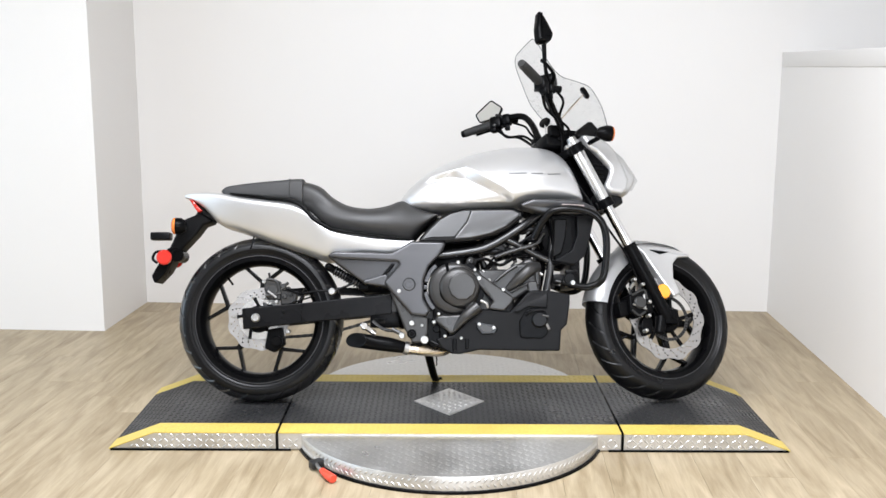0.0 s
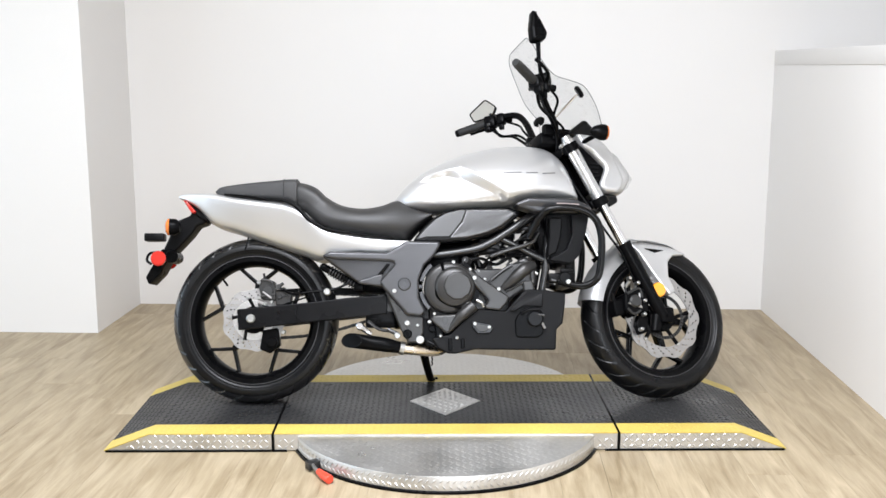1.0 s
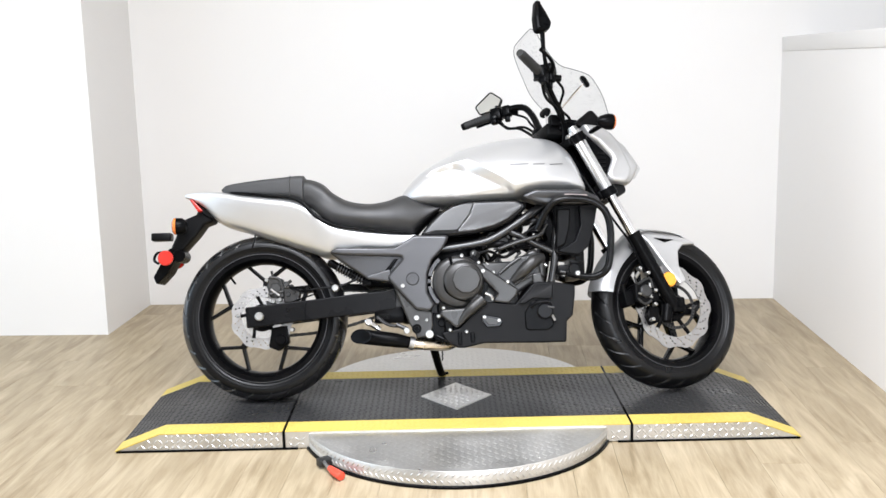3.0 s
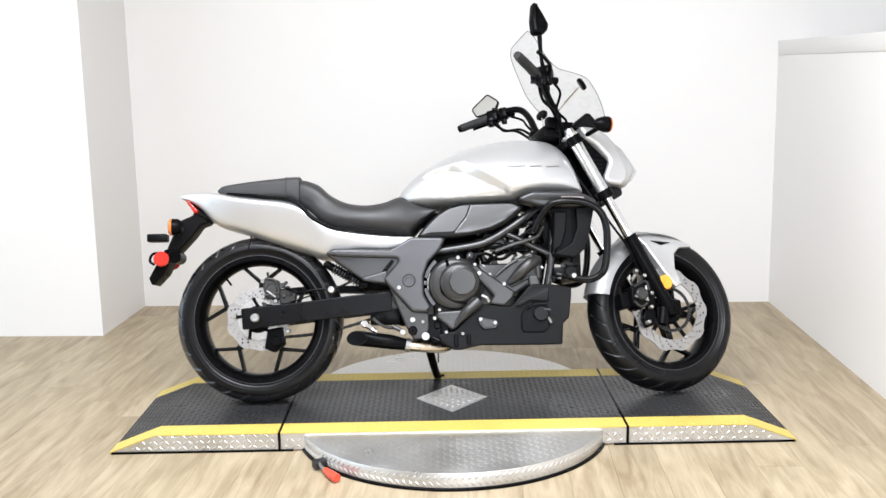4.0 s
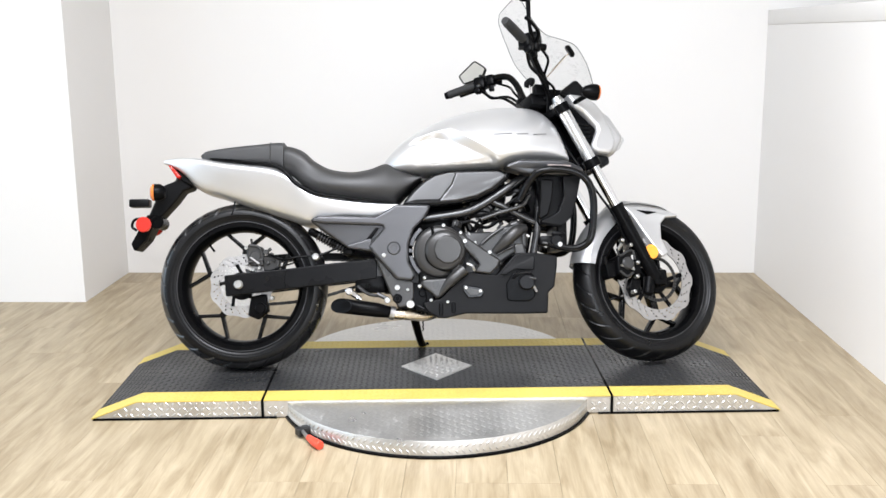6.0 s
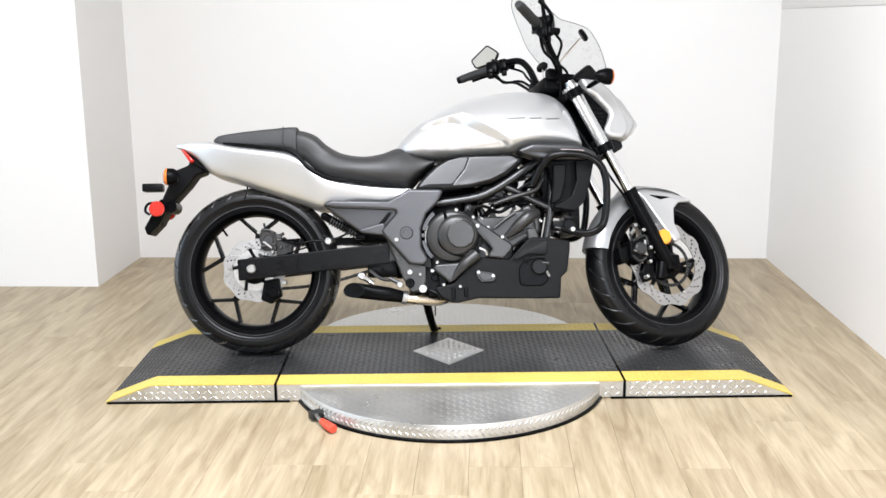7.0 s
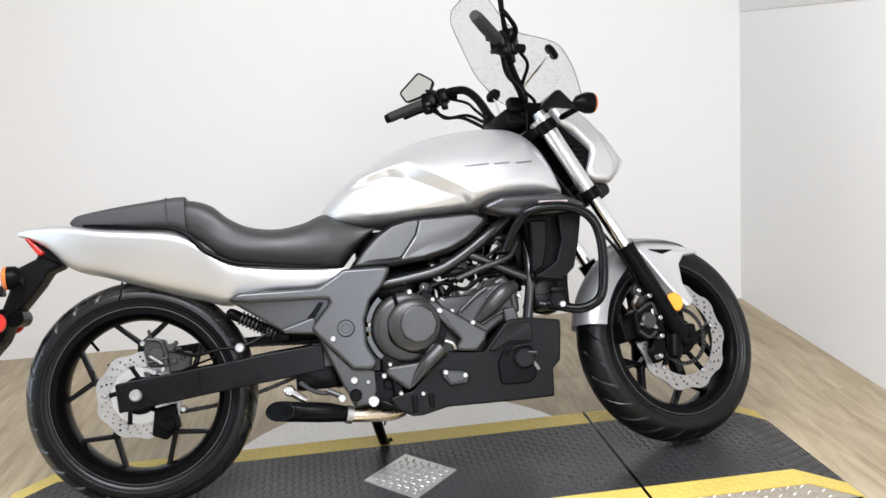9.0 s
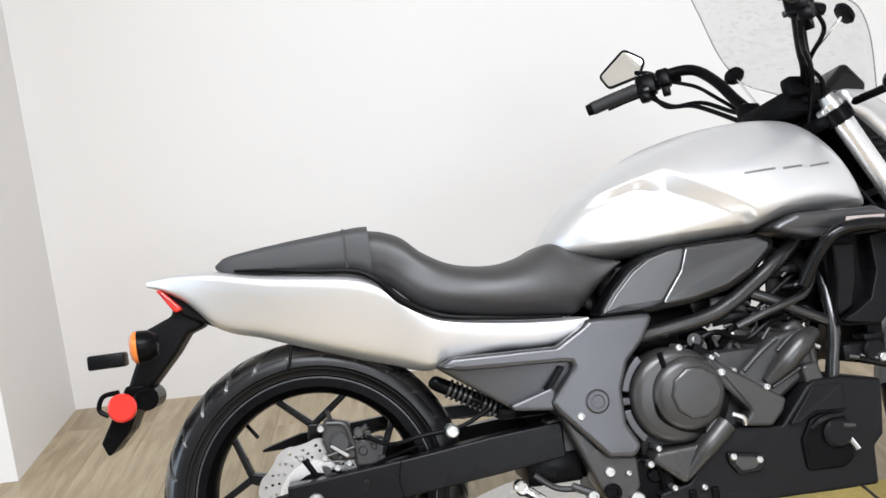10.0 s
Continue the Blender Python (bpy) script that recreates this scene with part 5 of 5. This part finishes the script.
guard = steered("front_mudguard", mudguard(), SILVER, "silver front mudguard", sharp=50)
steered("fender_top", fender_nose(), SILVER, "", guard, 50)
for s in (1, -1):
    flip = (lambda b: b) if s > 0 else mirrored
    steered("stay", flip(plate([(1.400, 0.583), (1.461, 0.592), (1.570, 0.580), (1.655, 0.545), (1.585, 0.538), (1.557, 0.511), (1.545, 0.452), (1.560, 0.392), (1.528, 0.372), (1.487, 0.442), (1.436, 0.545)], -0.050, -0.082, 0.008, 1, 0.25)), SILVER, "", guard)
    steered("vent", flip(plate([(1.461, 0.563), (1.548, 0.558), (1.505, 0.546)], -0.06, -0.0745, 0.0005, 0, 0.25)), SATIN, "", guard)
caliper = steered("front_caliper", join(plate([(1.335, 0.372), (1.405, 0.402), (1.420, 0.388), (1.402, 0.304), (1.365, 0.288), (1.335, 0.310)], -0.05, -0.118, 0.008, 1), plate([(1.295, 0.350), (1.34, 0.360), (1.34, 0.300), (1.305, 0.292)], -0.05, -0.098, 0.006, 1), box(1.42, -0.09, 0.355, 0.03, 0.04, 0.09, 0.006), plate([(1.40, 0.30), (1.44, 0.29), (1.43, 0.235), (1.40, 0.225), (1.385, 0.26)], -0.06, -0.098, 0.005, 1)), SATIN, "black front brake caliper")
for bx, bz in ((1.362, 0.432), (1.395, 0.415), (1.418, 0.350), (1.412, 0.298), (1.395, 0.242)):
    steered("bolt", button(bx, bz, -0.10, -0.124, 0.007, 0.002, 14, 0.003), BOLT, "", caliper)
steered("caliper_rib", tube([(1.345, -0.117, 0.372), (1.395, -0.119, 0.394), (1.408, -0.118, 0.36)], 0.0045, 8), CAST, "", caliper)
steered("caliper_rib", tube([(1.342, -0.117, 0.318), (1.368, -0.119, 0.298), (1.396, -0.118, 0.312)], 0.0045, 8), CAST, "", caliper)
steered("bleed_nipple", tube([(1.352, -0.10, 0.380), (1.343, -0.105, 0.402)], 0.0045, 8, 1), CAST, "", caliper)
steered("pad_pin", tube([(1.345, -0.121, 0.338), (1.400, -0.121, 0.322)], 0.004, 8, 1), BOLT, "", caliper)
steered("slider_boot", tube([(1.300, -0.09, 0.352), (1.292, -0.10, 0.375)], [0.010, 0.007], 10, 1), PLASTIC, "", caliper)
steered("piston_boss", button(1.375, 0.345, -0.11, -0.130, 0.024, 0.005, 20), CAST, "", caliper)
steered("label_bar", box(1.395, -0.1195, 0.352, 0.008, 0.002, 0.05, 0.0005), ALLOY, "", caliper)
steered("banjo", tube([(1.350, -0.10, 0.400), (1.358, -0.118, 0.420)], 0.007, 10, 1), BOLT, "", caliper)
steered("brake_hose", tube([(1.39, -0.10, 0.42), (1.34, -0.115, 0.52), (1.28, -0.12, 0.60), (1.22, -0.09, 0.72), (1.16, -0.07, 0.83)], 0.0045, 8), SATIN, "black brake hose")
steered("sensor_cable", tube([(1.41, -0.09, 0.40), (1.36, -0.09, 0.54), (1.30, -0.10, 0.64)], 0.003, 6), SATIN)

# headlamp cowl
NOSE = [(1.187, 0.996), (1.268, 0.992), (1.310, 0.965), (1.338, 0.934), (1.367, 0.870), (1.382, 0.826), (1.372, 0.790), (1.348, 0.768), (1.299, 0.770), (1.279, 0.786), (1.279, 0.806), (1.304, 0.858), (1.299, 0.874), (1.250, 0.926), (1.215, 0.945)]
cowl = steered("headlamp_cowl", plate(NOSE, 0.105, -0.105, 0.016, 2), SILVER, "silver headlamp cowl")
steered("cowl_front", plate([(1.262, 0.992), (1.330, 0.978), (1.392, 0.935), (1.446, 0.850), (1.400, 0.778), (1.31, 0.782), (1.33, 0.86)], 0.070, -0.070, 0.034, 2), SILVER, "", cowl)
steered("headlamp", plate([(1.412, 0.915), (1.455, 0.848), (1.428, 0.806), (1.37, 0.81)], 0.045, -0.045, 0.008, 1), glass("headlamp_glass", (0.9, 0.9, 0.9)), "clear headlamp", cowl)
body = steered("headlamp_housing", plate([(1.185, 0.975), (1.262, 0.905), (1.306, 0.864), (1.280, 0.785), (1.25, 0.775), (1.215, 0.86)], 0.085, -0.092, 0.006, 1), SATIN, "black headlamp housing with slats")
for k in range(6):
    steered("slat", box(1.254 - 0.001 * k, -0.094, 0.880 - 0.016 * k, 0.050, 0.006, 0.006, 0.001, m=None), PLASTIC, "", body)
steered("horn_cover", plate([(1.288, 0.772), (1.358, 0.768), (1.364, 0.740), (1.327, 0.718), (1.292, 0.735)], 0.06, -0.080, 0.010, 1), GLOSS, "black cover under the headlamp")
hood = steered("instrument_hood", plate([(1.150, 0.990), (1.235, 1.058), (1.250, 1.060), (1.295, 1.012), (1.28, 0.985)], 0.085, -0.085, 0.012, 1), GLOSS, "gloss black instrument hood")
steered("instrument_panel", box(1.165, 0, 1.008, 0.05, 0.13, 0.03, 0.006, m=None), SATIN)
steered("clamp_block", join(box(1.105, 0, 0.975, 0.10, 0.15, 0.05, 0.012), box(1.09, 0.075, 1.005, 0.05, 0.035, 0.045, 0.008), box(1.09, -0.075, 1.005, 0.05, 0.035, 0.045, 0.008), box(1.14, 0, 0.985, 0.08, 0.17, 0.035, 0.01)), SATIN)
for s in (-1, 1):
    ind = steered("front_indicator", tube([(1.22, s * 0.08, 0.962), (1.228, s * 0.19, 0.958)], 0.009, 10, 1), SATIN, "black front indicator with an orange lens")
    steered("housing", moved(revolve([(0.006, -0.058), (0.020, -0.046), (0.030, -0.018), (0.030, 0.0)], 0, 0, seg=28), pose(1.246, s * 0.220, 0.958, 0, 0, -90)), SATIN, "", ind)
    steered("lens", moved(revolve([(0.030, 0.0), (0.028, 0.006), (0.016, 0.011), (0.001, 0.012)], 0, 0, seg=28), pose(1.246, s * 0.220, 0.958, 0, 0, -90)), ORANGE, "orange signal lens", ind)

# handlebar with its controls
GR = {-1: [(0.945, -0.272, 1.110), (0.898, -0.311, 1.120), (0.850, -0.348, 1.130)], 1: [(1.012, 0.342, 1.181), (0.966, 0.386, 1.173), (0.922, 0.428, 1.164)]}
bar = steered("handlebar", tube([GR[-1][0], (0.972, -0.248, 1.103), (1.000, -0.215, 1.085), (1.045, -0.165, 1.055), (1.098, -0.11, 1.022), (1.120, -0.06, 1.000), (1.122, 0.0, 0.996), (1.120, 0.08, 1.006), (1.119, 0.13, 1.055), (1.123, 0.195, 1.137), (1.112, 0.25, 1.190), (1.075, 0.295, 1.200), (1.040, 0.322, 1.190), GR[1][0]], 0.0135, 12, 8), SATIN, "black pulled-back handlebar")
for s in (-1, 1):
    g0, g1, g2 = (Vector(p) for p in GR[s])
    d = (g2 - g0).normalized()
    grip = steered("grip", tube([g0, g1, g2], [0.0165, 0.0165, 0.017], 16, 4), GRIP, "ribbed rubber grip", bar)
    for k in range(7):
        steered("grip_rib", tube([g0 + d * (0.012 + 0.012 * k), g0 + d * (0.018 + 0.012 * k)], 0.0178, 16, 1), GRIP, "", grip)
    steered("bar_end", tube([g2 - d * 0.002, g2 + d * 0.016], [0.0165, 0.014], 16, 1), CAST if s < 0 else SATIN, "", bar)
    yaw = math.degrees(math.atan2(d.y, d.x))
    c = g0 - d * 0.018
    steered("switchgear", join(box(0, 0, 0, 0.05, 0.046, 0.052, 0.010, m=pose(*c, 0, 0, yaw)), box(0.008, 0.012, -0.032, 0.026, 0.03, 0.026, 0.006, m=pose(*c, 0, 0, yaw)), box(0.012, -0.02, 0.02, 0.018, 0.024, 0.02, 0.004, m=pose(*c, 0, 0, yaw))), SATIN, "black switch housing", bar)
    steered("switch", box(0, s * 0.024, -0.018, 0.014, 0.012, 0.010, 0.002, m=pose(*c, 0, 0, yaw)), CAST, "", bar)
    c2 = g0 - d * 0.052 + Vector((0.014, 0, 0.004))
    steered("lever_mount", join(box(0, 0, 0, 0.034, 0.040, 0.046, 0.008, m=pose(*c2, 0, 0, yaw)), tube([c2 + Vector((0.01, 0, 0.0)), c2 + Vector((0.045, 0, -0.002))], 0.013, 10, 1), box(0.0, 0.0, -0.03, 0.02, 0.02, 0.03, 0.004, m=pose(*c2, 0, 0, yaw))), SATIN, "", bar)
    knee = (1.055, -0.165, 1.02) if s < 0 else (1.090, 0.24, 1.090)
    steered("cable", tube([c + Vector((0.0, 0, -0.03)), c + Vector((0.03, -s * 0.04, -0.072)), knee, (1.11, s * 0.10, 0.985), (1.13, s * 0.05, 0.93)], 0.006, 8), SATIN, "", bar)
    steered("cable", tube([c2 + Vector((0.03, 0, -0.01)), c2 + Vector((0.068, -s * 0.03, -0.035)), Vector(knee) + Vector((0.03, -s * 0.03, 0.015)), (1.135, s * 0.11, 1.00), (1.145, s * 0.07, 0.93)], 0.005, 8), SATIN, "", bar)
steered("cable", tube([(1.040, 0.335, 1.160), (1.062, 0.312, 1.118), (1.100, 0.235, 1.098), (1.112, 0.15, 1.040), (1.122, 0.09, 1.008)], 0.0055, 8), SATIN, "", bar)
steered("brake_lever", tube([(1.003, -0.250, 1.114), (0.993, -0.296, 1.130), (0.950, -0.340, 1.142), (0.915, -0.366, 1.148)], [0.009, 0.007, 0.006, 0.008]), SATIN, "", bar)
steered("fluid_reservoir", box(0, 0, 0, 0.045, 0.055, 0.036, 0.008, m=pose(1.004, -0.238, 1.136, 0, 0, -38)), SATIN, "black brake fluid reservoir", bar)
steered("clutch_lever", tube([(1.085, 0.332, 1.190), (1.065, 0.372, 1.186), (1.012, 0.418, 1.176), (0.978, 0.445, 1.170)], [0.009, 0.007, 0.006, 0.008]), SATIN, "", bar)
mirror = steered("mirror", tube([(0.985, -0.262, 1.115), (0.962, -0.292, 1.165), (0.946, -0.325, 1.236)], [0.009, 0.0065, 0.009], 10), SATIN, "black rear-view mirror")
BACK_OF = [(0.923, 1.350), (0.935, 1.348), (0.957, 1.310), (0.977, 1.268), (0.969, 1.244), (0.950, 1.235), (0.915, 1.230), (0.913, 1.285)]
steered("shell", plate(BACK_OF, -0.316, -0.352, 0.013, 1), SATIN, "", mirror)
steered("mirror_glass", plate([(x + (0.942 - x) * 0.12, z + (1.28 - z) * 0.12) for x, z in BACK_OF], -0.317, -0.3135, 0.0008, 1), MIRROR, "", mirror)
c = Vector((1.030, 0.418, 1.268))
mirror = steered("mirror", tube([(1.050, 0.318, 1.195), (1.056, 0.345, 1.222), c + Vector((0.024, -0.02, -0.020))], [0.009, 0.006, 0.006], 10), SATIN, "black rear-view mirror")
shape = rounded([(-0.012, 0.054), (0.070, -0.008), (0.048, -0.048), (-0.044, -0.032), (-0.066, 0.012)], 0.014)
bm = bmesh.new()
f = bm.faces.new([bm.verts.new((0, a, b)) for a, b in shape])
r = bmesh.ops.extrude_discrete_faces(bm, faces=[f])["faces"][0]
bmesh.ops.translate(bm, vec=(0.016, 0, 0), verts=r.verts)
bmesh.ops.inset_region(bm, faces=[r], thickness=0.012)
bmesh.ops.translate(bm, vec=(0.010, 0, 0), verts=r.verts)
pm = pose(*c, 3, -5, 47) @ Matrix.Scale(0.92, 4)
steered("shell", moved(bm, pm), SATIN, "", mirror)
bm = bmesh.new()
bm.faces.new([bm.verts.new((-0.0015, a * 0.93, b * 0.93)) for a, b in shape])
steered("mirror_glass", moved(bm, pm), MIRROR, "", mirror)
steered("bezel", moved(tube([(-0.001, a * 0.97, b * 0.97) for a, b in shape + shape[:1]], 0.0035, 8, 1, False), pm), SATIN, "", mirror)

# windscreen
RIM = [(1.000, 1.322, 0.080), (1.038, 1.298, 0.110), (1.086, 1.257, 0.155), (1.122, 1.212, 0.190), (1.150, 1.184, 0.194), (1.176, 1.140, 0.172), (1.202, 1.098, 0.144), (1.262, 1.061, 0.123), (1.330, 1.031, 0.112), (1.362, 1.020, 0.098), (1.376, 1.016, 0.070)]


def windscreen():
    """Curved sheet, wide at the shoulders and drawn in to a narrow top."""
    bm = bmesh.new()
    nu, nv = 28, 60
    rows = []
    for i in range(nv + 1):
        z = RIM[0][0] + (RIM[-1][0] - RIM[0][0]) * i / nv
        xe, w = stations(RIM, z, 1), stations(RIM, z, 2)
        rows.append([bm.verts.new((xe + (0.014 + 0.046 * (1 - smoothstep(1.12, 1.20, z))) * (1 - u * u) * (w / 0.23), w * u, z + 0.01 * (1 - u * u))) for u in (-1 + 2 * j / nu for j in range(nu + 1))])
    for a, b in zip(rows, rows[1:]):
        for j in range(nu):
            bm.faces.new((a[j], a[j + 1], b[j + 1], b[j]))
    bmesh.ops.solidify(bm, geom=bm.faces[:], thickness=0.003)
    return bm


screen = steered("windscreen", windscreen(), SCREEN, "clear lightly tinted windscreen", sharp=60)
levels = [1.000, 1.02, 1.038, 1.062, 1.086, 1.105, 1.122, 1.136, 1.150, 1.163, 1.176, 1.189, 1.202, 1.23, 1.262, 1.30, 1.330, 1.348, 1.362, 1.370, 1.376]
edge = [(stations(RIM, z, 1), s * stations(RIM, z, 2), z) for s, zs in ((-1, levels), (1, levels[::-1])) for z in zs]
steered("screen_edge", tube(edge, 0.0016, 6, 2), glass("screen_edge_tint", (0.60, 0.61, 0.61)), "", screen)
for s, p, q in ((-1, (1.105, -0.09, 1.045), (1.176, -0.176, 1.130)), (1, (1.13, 0.08, 1.02), (1.180, 0.190, 1.148))):
    steered("screen_stay", tube([p, q], 0.0035, 8, 1), CHROME, "", screen)
    steered("stay_pad", moved(revolve([(0.001, -0.010), (0.022, -0.008), (0.026, 0.0), (0.022, 0.008), (0.001, 0.010)], 0, 0, seg=24), pose(*q, -30, 0, -60 * s)), SATIN, "black rubber screen pad", screen)

# model mark on the tank flanks, as plain slanted bars laid on the paint
from mathutils.bvhtree import BVHTree

skin = BVHTree.FromObject(tank, bpy.context.evaluated_depsgraph_get())
marks = [((0.928, 0.838), (0.996, 0.841), 0.0045), ((1.012, 0.839), (1.056, 0.841), 0.0045), ((1.074, 0.838), (1.124, 0.842), 0.0045)]
for s in (-1, 1):
    for a, b, w in marks:
        bm = bmesh.new()
        d = (Vector(b) - Vector(a)).normalized()
        n = Vector((-d.y, d.x)) * w / 2
        rows = []
        for k in range(7):
            c = Vector(a).lerp(Vector(b), k / 6)
            row = []
            for q in (c + n, c - n):
                hit = skin.ray_cast(Vector((q.x, s * 0.5, q.y)), Vector((0, -s, 0)))
                row.append(bm.verts.new(hit[0] + hit[1] * 0.0008))
            rows.append(row)
        for p, q in zip(rows, rows[1:]):
            bm.faces.new((p[0], p[1], q[1], q[0]))
        bmesh.ops.solidify(bm, geom=bm.faces[:], thickness=0.0006)
        part("mark", bm, MARK, tank)


# ---- floor planks, last ----
PW, PL = 0.152, 1.22
plank_mesh = {}


def plank(x, y0, y1):
    """One board of the floor between y0 and y1; boards of a length share their mesh."""
    key = round(y1 - y0, 3)
    if key not in plank_mesh:
        bm = box(0, 0, 0, PW - 0.0006, key - 0.0006, 0.01, 0.0004)
        plank_mesh[key] = bpy.data.meshes.new("plank")
        bm.to_mesh(plank_mesh[key])
        bm.free()
        plank_mesh[key].materials.append(WOOD)
    p = new("plank", plank_mesh[key])
    p.parent = FLOOR
    p.matrix_basis = pose(x, (y0 + y1) / 2, -0.005)


rng = random.Random(4)
for i in range(40):
    x = -5.98 + PW * (i + 0.5)
    end = -0.634 if x + PW / 2 < -3.43 else 0.0
    y = -7.0
    step = PL * rng.choice((0.25, 0.4, 0.55, 0.7, 0.85, 1.0))
    while y < end - 0.01:
        plank(x, y, min(y + step, end))
        y, step = y + step, PL
